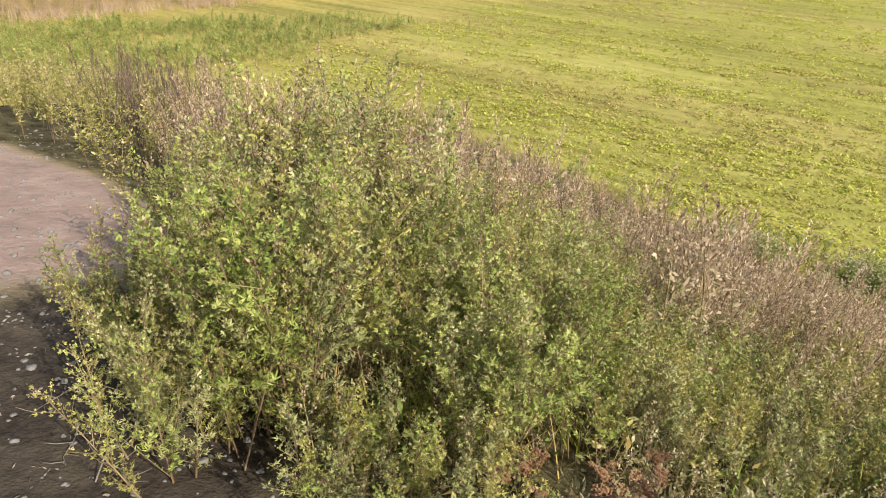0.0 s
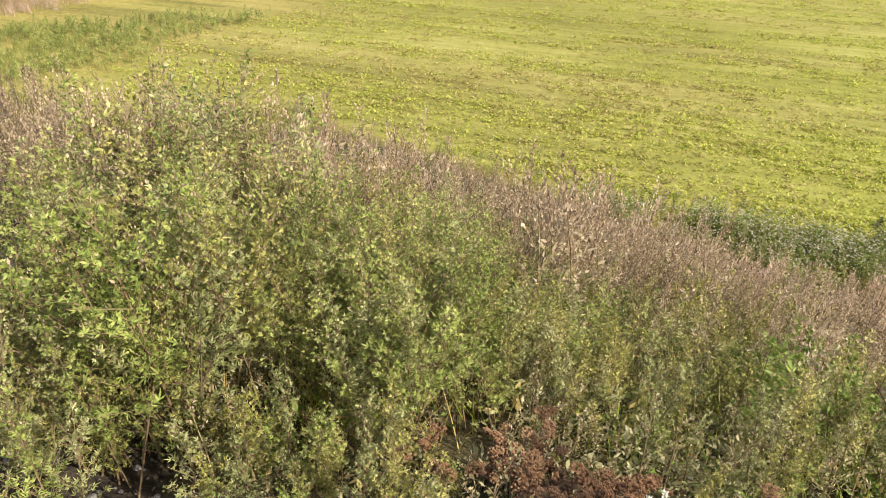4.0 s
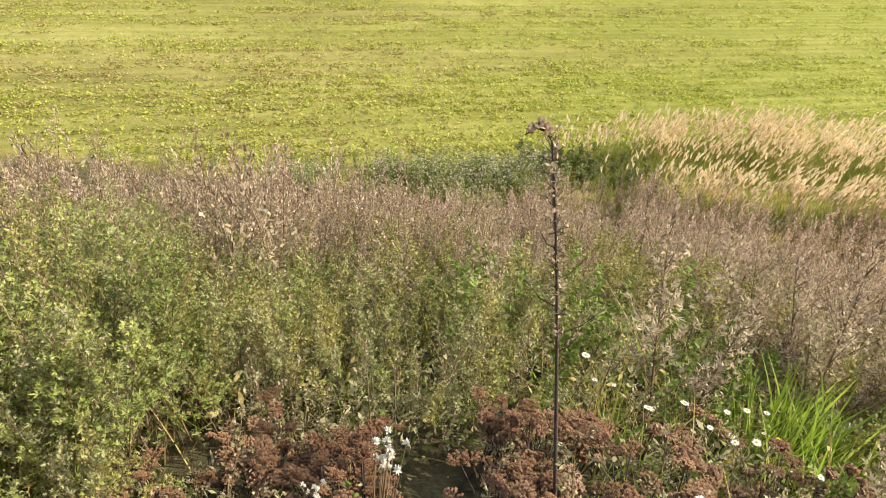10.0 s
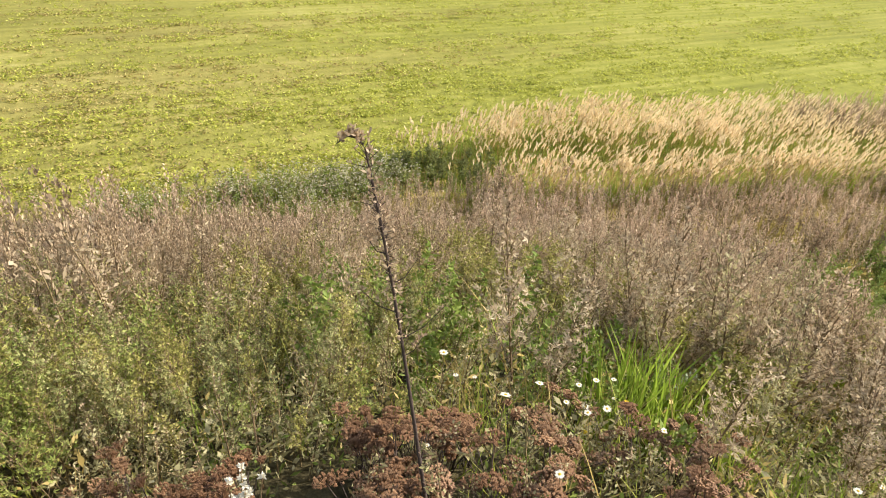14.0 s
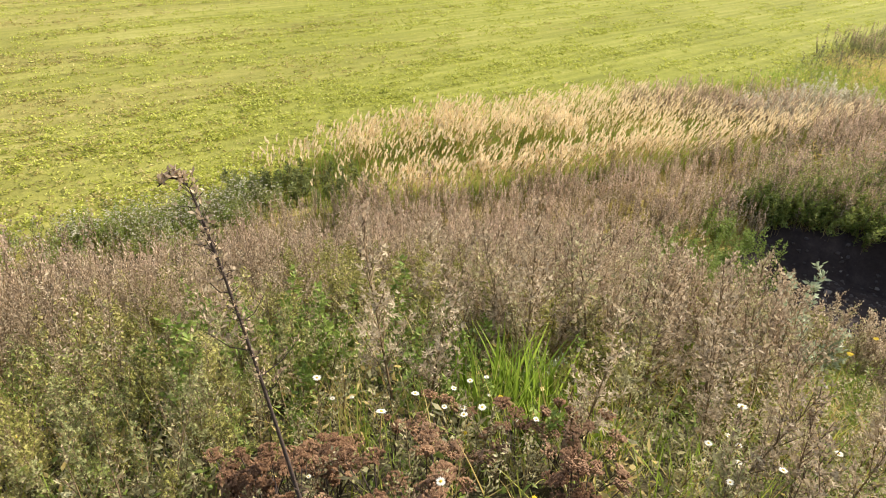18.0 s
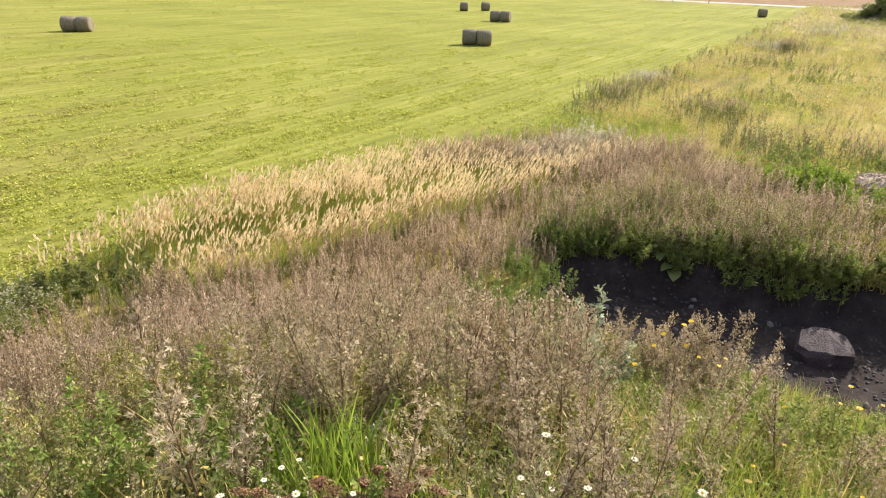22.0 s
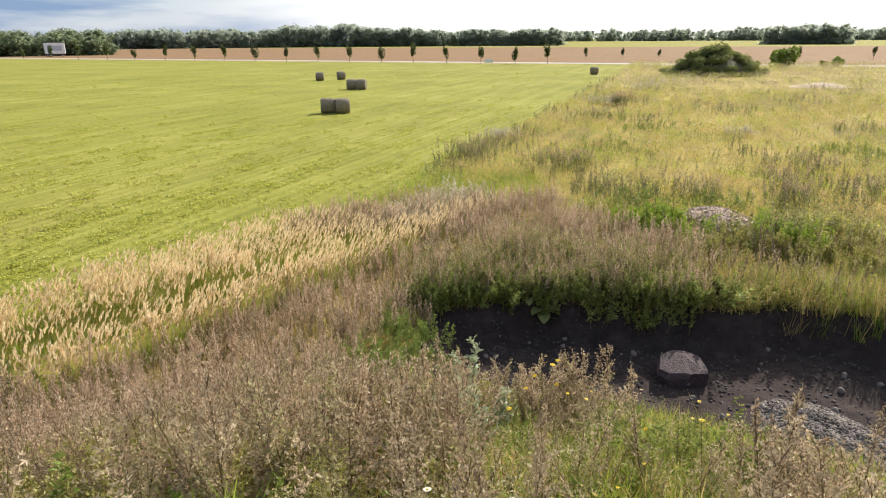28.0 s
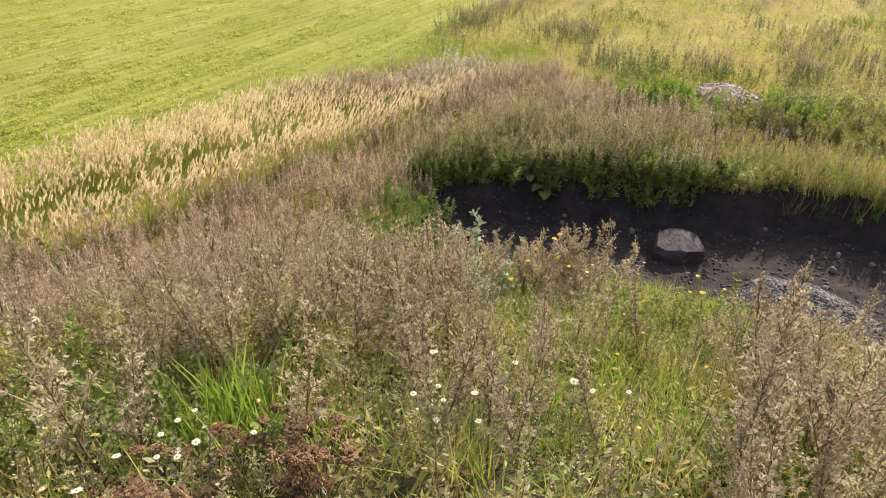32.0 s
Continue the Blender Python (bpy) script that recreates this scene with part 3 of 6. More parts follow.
# ---- the heap: green mugwort thicket ----
def green_height(a):
    """Height of the green mugwort, by the bearing from the crest."""
    return np.interp(a, [45, 60, 73, 85, 97, 103.5, 107.5, 114, 119, 125, 136], [0.62, 0.58, 0.64, 0.90, 1.08, 1.06, 1.45, 1.40, 1.10, 0.88, 0.85])


def thicket():
    def models(count, height, leaves, branches, size, label):
        kinds = (M_GREEN, M_GREEN, M_GREYGREEN, M_GREEN, M_OLIVE) if height > 1 else (M_OLIVE, M_GREYGREEN, M_GREEN, M_OLIVE, M_GREYGREEN)
        return [plant_thing("mugwort", mugwort(height, 1, leaves, branches, 0.2, size, fine=True, foot=0.30), [M_STEM, kinds[k % 5], M_PURPLE], MUGWORT_PARTS,
                            label, "weed", "mugwort thicket") for k in range(count)]
    tall = models(8, 1.25, 16, 30, 0.027, "tall green mugwort with small divided leaves on the heap")
    small = models(6, 0.72, 14, 20, 0.024, "knee-high green mugwort with small divided leaves on the heap")
    x, y = polar(2800, 46, 124, 1.6, 7.5)
    r, a = np.hypot(x, y), azimuth(x, y)
    keep = (r > 1.95 + 1.0 * smooth(90, 70, a)) & (r < 5.2 + 0.6 * ripple(x, y, 1.0) - 1.2 * smooth(75, 60, a)) & (np.hypot(x + 0.3, y + 0.18) > 1.8)
    keep &= ~((a > 114) & (r > 4.2)) & (rng.random(len(a)) < 0.4 + 0.6 * smooth(66, 86, a))
    x, y = x[keep], y[keep]
    want = green_height(azimuth(x, y)) * (0.74 + 0.36 * rng.random(len(x))) * (1 + 0.10 * ripple(x, y, 2.2))
    # Knee-high plants before the thicket, towards the dried yarrow.
    lx, ly = polar(90, 46, 90, 2.05, 3.3)
    x, y, want = np.append(lx, x), np.append(ly, y), np.append(rng.uniform(0.38, 0.68, len(lx)), want)
    lx, ly = polar(60, 90, 116, 1.35, 2.1)
    ok = np.hypot(lx + 0.3, ly + 0.18) > 1.1
    x, y, want = np.append(lx[ok], x), np.append(ly[ok], y), np.append(rng.uniform(0.34, 0.60, ok.sum()), want)
    near = np.argsort(np.hypot(x, y))
    a, b = near[:330], near[330:1150]
    short = want < 0.75
    put_copies(tall, x[a][~short[a]], y[a][~short[a]], want[a][~short[a]] / 1.25, 0.1)
    put_copies(small, x[a][short[a]], y[a][short[a]], want[a][short[a]] / 0.72, 0.12)
    for k, label in ((False, "dense green mugwort growth on the heap"), (True, "lower green mugwort growth on the heap's shoulder")):
        rest = [mugwort(0.72, 1, 10, 17, 0.3, 0.034) if k else mugwort(1.25, 1, 11, 20, 0.25, 0.038, foot=0.28) for _ in range(7)]
        c = b[short[b] == k]
        for part_of, leaf in ((c[::3], M_GREEN), (c[1::3], M_GREYGREEN), (c[2::3], M_OLIVE)):
            stuff("mugwort_growth", rest, x[part_of], y[part_of], want[part_of] / (0.72 if k else 1.25), [M_STEM, leaf, M_PURPLE], label, "weeds", 0.12)
    # Sparse yellowing plants where the thicket ends above the dark soil.
    loose = [plant_thing("yellowing_mugwort", mugwort(0.95, 1, 14, 26, 0.3, 0.022, 0.16, (0.3, 0.9), True, 0.06), [M_STEM, m, M_PURPLE], MUGWORT_PARTS,
                         "loose yellowing mugwort leaning over dark bare soil", "weed", "yellowing mugwort") for m in (M_OLIVE, M_GREYGREEN, M_GREEN)]
    x, y = polar(300, 114, 136, 1.9, 3.3)
    r, a = np.hypot(x, y), azimuth(x, y)
    ok = (rng.random(len(x)) < 0.6 - 0.6 * smooth(126, 133, a)) & (np.hypot(x + 0.3, y + 0.18) > 1.65)
    x, y = x[ok][:80], y[ok][:80]
    f = rng.random(17)
    put_copies(loose, rng.normal(size=17) * 0.08 - 1.85 - 0.8 * f, rng.normal(size=17) * 0.08 - 1.30 - 0.75 * f, rng.uniform(0.6, 0.95, 17), 0.16)
    put_copies(loose, x, y, green_height(azimuth(x, y)) * rng.uniform(0.6, 1.0, len(x)) / 0.95, 0.16)


thicket()


# ---- the heap and its foot: purple-brown seeding mugwort ----
def mugwort_belt(x, y):
    """Where the purple mugwort grows: the lower flank, the flat between heap and field, and behind the pit."""
    d, u = ridge(x, y)
    r, a = np.hypot(x, y), azimuth(x, y)
    inner = 4.9 - 1.0 * smooth(40, 15, a) - 1.0 * smooth(38, 50, a) * smooth(92, 76, a) + 0.7 * ripple(x, y, 0.8)
    flank = (d < 11.2 + 0.9 * smooth(14, 22, a) * smooth(52, 42, a) + 0.5 * ripple(x, y, 0.7)) & (d > inner) & (a > -3) & (a < 122)
    flat = (x > np.where(y > 19.5, edge_x(y) + 1.0, reed_x(y) + 0.1) + 0.4 * ripple(x, y, 0.9)) & (a > -4) & (a < 42) & (y > 4) & (d > 9) & (r < 23 + 1.5 * ripple(x, y, 0.5))
    behind = (r > 13.6) & (r < np.interp(a, [-24, -18, -10, -3], [17, 19.5, 22.5, 24]) + 1.6 * ripple(x, y, 0.6)) & (a <= -3) & (a > -24)
    flank &= (d > 7.2) | (ripple(x, y, 1.4, 0.5) + 0.6 * ripple(x, y, 3.3) > -0.25)
    clear = ~clearing(x, y) & (pit_mask(x, y) < 0.08) & ~((d < 1.7) & (a > 116))
    return (flank | flat | behind) & clear


def purple_mugwort():
    far = [mugwort(0.95, 2, 6, 12, 0.97, 0.058, 0.25, (0.12, 0.5)) for _ in range(9)]
    x, y = spread_over(14000, -15, 9, -9, 22, lambda x, y: mugwort_belt(x, y))
    x, y = x[:3400], y[:3400]
    az = azimuth(x, y)
    rise = np.interp(az, [44, 53, 63, 75, 86, 93, 104, 122], [1.0, 1.05, 1.15, 1.28, 1.4, 1.6, 1.6, 1.45])
    rise = (1 + (rise - 1) * smooth(11, 8, np.hypot(x, y))) * (1 - 0.45 * smooth(7.6, 9.6, np.hypot(x, y)) * smooth(38, 46, az))
    sc = rise * rng.uniform(0.62, 1.05, len(x)) * (1 + 0.22 * ripple(x, y, 1.5) + 0.16 * ripple(x, y, 4.3, 0.7)) * (1 - 0.42 * (azimuth(x, y) < 15) * (azimuth(x, y) > -5) * smooth(5.2, 6.2, np.hypot(x, y)) * (np.hypot(x, y) < 9.5))
    # Denser on the low ground between heap and reeds, and on the bank behind the pit.
    fx, fy = spread_over(6000, -13, 6, 7, 25, lambda x, y: mugwort_belt(x, y) & (np.hypot(x, y) > 8.5) & (azimuth(x, y) < 48))
    fx, fy = fx[:1100], fy[:1100]
    stuff("purple_mugwort", far, fx, fy, rng.uniform(0.55, 0.95, len(fx)) * (1 + 0.3 * ripple(fx, fy, 1.8)), DRY, "dense brown mugwort on low ground by the reeds", "weeds", 0.09)
    fine_ones = [mugwort(0.95, 2, 8, 15, 0.97, 0.042, 0.25, (0.15, 0.6)) for _ in range(6)]
    close = np.hypot(x, y) < 6.6
    for pick, shapes, mats in ((close, fine_ones, DRY), (~close, far, BELT)):
        stuff("purple_mugwort", shapes, x[pick], y[pick], sc[pick], mats, "purple-brown seeding mugwort covering flank and foot of the heap", "weeds", 0.09)
    # Single taller plants over the far side of the thicket, against the field.
    spires = [mugwort(1.35, 1, 8, 24, 0.95, 0.034, 0.2, (0.15, 0.55), foot=0.35) for _ in range(7)]
    x, y = polar(420, 60, 121, 3.8, 7.0)
    ok = ripple(x, y, 1.9, 0.3) + 0.6 * ripple(x, y, 0.8) > -0.2
    ex, ey = polar(110, 106, 122, 4.2, 7.4)
    x, y = np.append(x[ok], ex), np.append(y[ok], ey)
    stuff("tall_mugwort", spires, x, y, np.interp(azimuth(x, y), [60, 75, 87, 93, 104, 122], [0.78, 0.92, 0.95, 1.12, 1.12, 1.02]) * rng.uniform(0.78, 1.04, len(x)), DRY,
          "tall thin mugwort spires gone to purple seed", "weeds", 0.07)
    models = [plant_thing("seeding_mugwort", mugwort(0.85, 1, 16, 26, 0.72, 0.027, 0.16, (0.25, 0.8), True), [M_STEM, (M_GREY, M_SAGE, M_GREY)[k % 3], M_PURPLE], MUGWORT_PARTS,
                          "thin brown-pink mugwort gone to seed on the heap", "weed", "seeding mugwort") for k in range(9)]
    x, y = polar(3600, -44, 40, 1.6, 6.6)
    r, a = np.hypot(x, y), azimuth(x, y)
    dens = 0.75 * smooth(-9, 3, a) * smooth(38, 24, a + 8 * smooth(2.4, 1.8, r)) * smooth(1.5, 2.2, r) + 0.05 * (a < -5) + 0.6 * smooth(-27, -32, a) * (r < 5)
    ok = (rng.random(len(x)) < dens) & ~clearing(x, y)
    x, y = x[ok][:300], y[ok][:300]
    # A taller bush of them on the brow above the pit.
    bx, by = rng.normal(size=34) * 0.26 + 1.15, rng.normal(size=34) * 0.22 + 5.45
    put_copies(models, bx, by, rng.uniform(0.9, 1.2, 34), 0.12)
    put_copies(models, x, y, rng.uniform(0.75, 1.15, len(x)) * (1 + 0.18 * smooth(-6, 2, azimuth(x, y)) * smooth(5, 3.5, np.hypot(x, y))), 0.14)


purple_mugwort()


def bank_mugwort():
    b = [mugwort(1.1, 2, 6, 14, 0.8, 0.055, 0.25, (0.08, 0.4)) for _ in range(5)]
    x, y = polar(6000, -44, 3, 13.2, 18.5)
    r, a = np.hypot(x, y), azimuth(x, y)
    rim = 13.45 + 1.6 * smooth(-12, -38, a)
    ok = (r > rim + 0.1) & (r < rim + 2.6 + 0.8 * ripple(x, y, 0.9)) & (pit_mask(x, y) < 0.25) & (rng.random(len(x)) < 0.42 + 0.58 * smooth(-26, -15, a + 3 * ripple(x, y, 0.8)))
    x, y = x[ok][:800], y[ok][:800]
    stuff("bank_mugwort", b, x, y, rng.uniform(0.6, 1.15, len(x)) * (0.95 + 0.32 * ripple(x, y, 1.6) + 0.2 * ripple(x, y, 3.9, 0.6)) * (1 - 0.35 * smooth(-20, -28, azimuth(x, y))), [M_STEM, M_GREEN, M_PURPLE], "purple-topped mugwort lining the back of the pit", "weeds", 0.1)


bank_mugwort()


def flank_greens():
    g = [mugwort(0.7, 2, 10, 13, 0.12, 0.042, 0.2) for _ in range(6)]
    x, y = polar(5000, -6, 66, 2.6, 8.0)
    ok = (ripple(x, y, 1.4, 0.5) + 0.6 * ripple(x, y, 3.3) < -0.1) & (pit_mask(x, y) < 0.05)
    x, y = x[ok][:420], y[ok][:420]
    stuff("green_mugwort", g, x, y, rng.uniform(0.6, 1.0, len(x)), [M_STEM, M_OLIVE, M_PURPLE], "green mugwort in patches between the brown plants", "weeds", 0.12)


flank_greens()


def corner_weeds():
    g = [mugwort(0.82, 2, 10, 15, 0.0, 0.055, 0.3) for _ in range(5)]
    x, y = polar(1600, -6, 22, 7.5, 13.4)
    ok = (pit_mask(x, y) < 0.85) & (np.hypot((x + 0.75) / 1.25, (y - 10.8) / 1.8) < 1) & (ripple(x, y, 1.9, 0.4) > -0.3)
    x, y = x[ok][:88], y[ok][:88]
    stuff("corner_weeds", g, x, y, rng.uniform(0.55, 1.05, len(x)), [M_STEM, M_DOCK, M_PURPLE], "bright green weeds at the corner of the pit", "weeds", 0.12)


corner_weeds()


def bank_weeds():
    w = [mugwort(0.7, 3, 9, 10, 0.0, 0.085, 0.3) for _ in range(4)]
    x, y = polar(5000, -27, 3.5, 12.9, 14.8)
    r, a = np.hypot(x, y), azimuth(x, y)
    rim = 13.45 + 1.6 * smooth(-12, -38, a)
    ok = np.abs(r - rim - 0.55 + 0.28 * ripple(x, y, 1.3) + 0.2 * ripple(x, y, 3.1)) < 0.5
    x, y = x[ok][:330], y[ok][:330]
    stuff("bank_weeds", w, x, y, rng.uniform(0.55, 1.05, len(x)), [M_STEM, M_GREEN, M_PURPLE], "dark green leafy weeds overhanging the pit bank", "weeds", 0.2, 0.05)


bank_weeds()


def bank_greens():
    """Yellow-green clumps and brown stems on the open part of the bank, and round the far gravel heap."""
    leafy_ones = [mugwort(0.8, 3, 8, 11, 0.0, 0.085, 0.35) for _ in range(4)]
    x, y = polar(2600, -46, -18, 13.6, 19.0)
    ok = (ripple(x, y, 1.1, 0.9) + 0.5 * ripple(x, y, 2.7, 0.2) > 0.35) & (pit_mask(x, y) < 0.3) & (np.hypot(x - 8.4, y - 19.2) > 1.5)
    x, y = x[ok][:190], y[ok][:190]
    stuff("bank_greens", leafy_ones, x, y, rng.uniform(0.45, 0.95, len(x)), [M_STEM, M_OLIVE, M_PURPLE], "yellow-green leafy clumps on the pit's bank", "weeds", 0.16)
    x, y = np.append(rng.normal(size=34) * 0.5 + 6.3, rng.normal(size=22) * 0.55 + 9.7), np.append(rng.normal(size=34) * 0.45 + 18.4, rng.normal(size=22) * 0.5 + 17.3)
    stuff("bank_greens", leafy_ones, x, y, rng.uniform(0.7, 1.25, len(x)), [M_STEM, M_LUSH, M_PURPLE], "tall green weeds round the pale gravel heap", "weeds", 0.16)
    stems = [mugwort(1.0, 1, 6, 14, 0.95, 0.05, 0.2, (0.1, 0.45), foot=0.4) for _ in range(4)]
    x, y = polar(500, -46, -16, 14.0, 19.5)
    ok = (ripple(x, y, 1.3, 0.1) > 0.1) & (pit_mask(x, y) < 0.2)
    x, y = x[ok][:150], y[ok][:150]
    stuff("bank_seed_stems", stems, x, y, rng.uniform(0.7, 1.15, len(x)), [M_STEM, M_GREY, M_PURPLE_DARK], "thin brown seed stems standing on the pit's bank", "weeds", 0.1)


bank_greens()


def tuft(n, length, width, slot=0, bend=0.5, spread=0.06, steps=2):
    s = Shape()
    for _ in range(n):
        w = around(1, 0.05, 0.6)[0]
        b = np.array([w[0], w[1], -0.2]) * rng.uniform(0.2, 1.0) * bend
        s.blade(rng.normal(size=3) * [spread, spread, 0], w, b, length * rng.uniform(0.6, 1.2), width * rng.uniform(0.7, 1.2), slot, steps)
    return s


def heap_undergrowth():
    """Low weeds and grass that fill the ground between the taller plants."""
    low = [mugwort(0.55, 2, 9, 12, 0.4, 0.026, 0.2) for _ in range(9)]
    x, y = polar(7000, -70, 112, 1.15, 7.0)
    d, u = ridge(x, y)
    a, r = azimuth(x, y), np.hypot(x, y)
    ok = (d < 5.8 + 0.7 * ripple(x, y, 0.9)) & (pit_mask(x, y) < 0.05) & ~(clearing(x, y) & (rng.random(len(x)) < 0.9))
    x, y = x[ok][:1150], y[ok][:1150]
    stuff("grey_weed_growth", low, x, y, rng.uniform(0.45, 0.95, len(x)), [M_STEM, M_SAGE, M_PURPLE], "thin grey-green weeds between the mugwort", "weeds", 0.16)
    t = [tuft(9, 0.34, 0.008, k % 3, 0.8, 0.07, 3) for k in range(9)]
    x, y = polar(14000, -70, 112, 1.5, 8.6)
    a, r = azimuth(x, y), np.hypot(x, y)
    dens = (0.32 + 0.3 * smooth(2.8, 2.2, r) + 0.68 * smooth(2, -14, a) * smooth(2.4, 3.8, r)) * ((r > 2.2) | (a < 46))
    ok = (rng.random(len(x)) < dens) & (pit_mask(x, y) < 0.05)
    x, y = x[ok][:4600], y[ok][:4600]
    stuff("heap_grass", t, x, y, rng.uniform(0.6, 1.15, len(x)), [M_GRASS, M_STRAW, M_HAY], "green and straw-coloured grass growing on the heap", "grass", 0.2)


heap_undergrowth()


def nose_grass():
    t = [tuft(10, 0.36, 0.010, 0, 0.8, 0.07, 3) for k in range(6)]
    x, y = polar(4200, -36, 0, 2.2, 7.4)
    ok = (clearing(x, y) | (rng.random(len(x)) < 0.3)) & (pit_mask(x, y) < 0.05)
    x, y = x[ok][:430], y[ok][:430]
    stuff("green_grass", t, x, y, rng.uniform(0.5, 0.95, len(x)), [M_LUSH], "fresh green grass on the slope above the pit", "grass", 0.2)


nose_grass()


def herb_layer():
    """Low leafy cover close to the soil."""
    def herb():
        s = Shape()
        for _ in range(26):
            at = rng.normal(size=3) * [0.07, 0.07, 0] + [0, 0, rng.uniform(0.0, 0.16)]
            s.leaf(at, around(1, 0.5, 1.5)[0], rng.uniform(0.02, 0.05), rng.uniform(0.008, 0.018), 0)
        return s
    shapes = [herb() for _ in range(6)]
    for mats, count, seedy, label in (([M_DOCK], 2600, 0.0, "low fresh green herbs covering the heap's soil"), ([M_SAGE], 2600, 1.7, "low grey-green herbs covering the heap's soil"),
                                      ([M_STRAW], 1300, 3.1, "low yellowed herbs covering the heap's soil")):
        x, y = polar(9000, -70, 112, 0.9, 7.5)
        a = azimuth(x, y)
        ok = (ripple(x, y, 1.7, seedy) + 0.5 * ripple(x, y, 4.1, seedy) > -0.15 - 0.4 * smooth(0, -14, a) * (seedy == 0.0)) & (pit_mask(x, y) < 0.05)
        x, y = x[ok][:count], y[ok][:count]
        stuff("herb_layer", shapes, x, y, rng.uniform(0.7, 1.5, len(x)), mats, label, "weeds", 0.2)


herb_layer()


def dried_yarrow():
    """Flat brown flower heads on stiff stems."""
    def one(heads):
        root = tagged(new("dried_yarrow"), "dried yarrow with flat rust-brown flower heads on the heap", "weed", "dried yarrow patch")
        st = Shape()
        tops = []
        for k in range(heads):
            off = rng.normal(size=2) * 0.05
            h = 0.40 * rng.uniform(0.8, 1.1)
            st.tube([(0, 0, 0), (off[0] * 0.5, off[1] * 0.5, h * 0.6), (off[0], off[1], h)], [0.004, 0.003, 0.002], 0, 3)
            tops.append((off[0], off[1], h))
        for _ in range(10):
            f = rng.uniform(0.1, 0.8)
            st.leaf((0, 0, 0.38 * f), around(1, 0.6, 1.5)[0], rng.uniform(0.05, 0.1), 0.012, 1)
        part("stem", st.arrays(), [M_TWIG, M_SAGE], root)
        for tx, ty, tz in tops:
            hd = Shape()
            wide = rng.uniform(0.028, 0.05)
            for _ in range(46):
                a, q = rng.uniform(0, 6.28), wide * math.sqrt(rng.random())
                p = np.array([tx + q * math.cos(a), ty + q * math.sin(a), tz + 0.018 - 7 * q * q + 0.006 * rng.random()])
                hd.tube([(tx, ty, tz - 0.02), p], [0.0008, 0.0012], 0, 3)
                e = 0.0055
                hd.add([p + (e, 0, -0.003), p + (0, e, 0.002), p + (-e, 0, -0.003), p + (0, -e, 0.002)], [[0, 1, 2, 3]], 0)
                hd.add([p + (e, 0, 0.004), p + (0, e, -0.004), p + (-e, 0, 0.004), p + (0, -e, -0.004)], [[0, 1, 2, 3]], 0)
            part("flower_head", hd.arrays(), [M_YARROW], root)
        return root
    models = [one(k) for k in (3, 4, 5, 4, 3)]
    x, y = polar(900, 15, 93, 1.2, 2.05)
    r, a = np.hypot(x, y), azimuth(x, y)
    n = (ripple(x, y, 4.2) > -0.25) & (((a > 50) & (r < 1.95)) | ((a < 50) & (r > 1.42)) | (rng.random(len(x)) < 0.12)) & (np.hypot(x + 0.28, y + 0.1) > 1.05)
    n &= ripple(x, y, 6.3, 0.8) > -0.45
    x, y = x[n][:136], y[n][:136]
    put_copies(models, x, y, rng.uniform(0.58, 0.92, len(x)), 0.16)


dried_yarrow()


def daisy(name, height, petals, wide, label, group, petal_mat):
    root = tagged(new(name), label, "flower", group)
    st = Shape()
    st.tube([(0, 0, 0), (0.01, 0.004, height * 0.5), (0, 0, height)], [0.002, 0.0017, 0.0014], 0, 4)
    for _ in range(8):
        st.leaf((0.004, 0, height * rng.uniform(0.05, 0.8)), around(1, 0.5, 1.4)[0], 0.05, 0.008, 1)
    part("stem", st.arrays(), [M_STEM, M_GREEN], root)
    pt = Shape()
    for k in range(petals):
        a = 6.283 * k / petals + rng.normal() * 0.05
        w = np.array([math.cos(a), math.sin(a), rng.uniform(-0.12, 0.2)])
        pt.leaf(np.array([0, 0, height]) + w * wide * 0.2, w, wide * 0.85, wide * 0.5, 0, side=np.array([0, 0, 1.0]))
    part("petal_ring", pt.arrays(), [petal_mat], root)
    dk = Shape()
    th = np.linspace(0, 6.283, 9)[:-1]
    rr = wide * 0.3
    dk.add([(rr * math.cos(t), rr * math.sin(t), height + 0.001) for t in th] + [(0.6 * rr * math.cos(t), 0.6 * rr * math.sin(t), height + rr * 0.5) for t in th] + [(0, 0, height + rr * 0.6)],
           [[j, (j + 1) % 8, 8 + (j + 1) % 8, 8 + j] for j in range(8)] + [[16, 8 + j, 8 + j + 1, 8 + (j + 2) % 8] for j in range(0, 8, 2)], 0)
    part("disc", dk.arrays(), [M_YELLOW], root, "yellow flower disc")
    return root


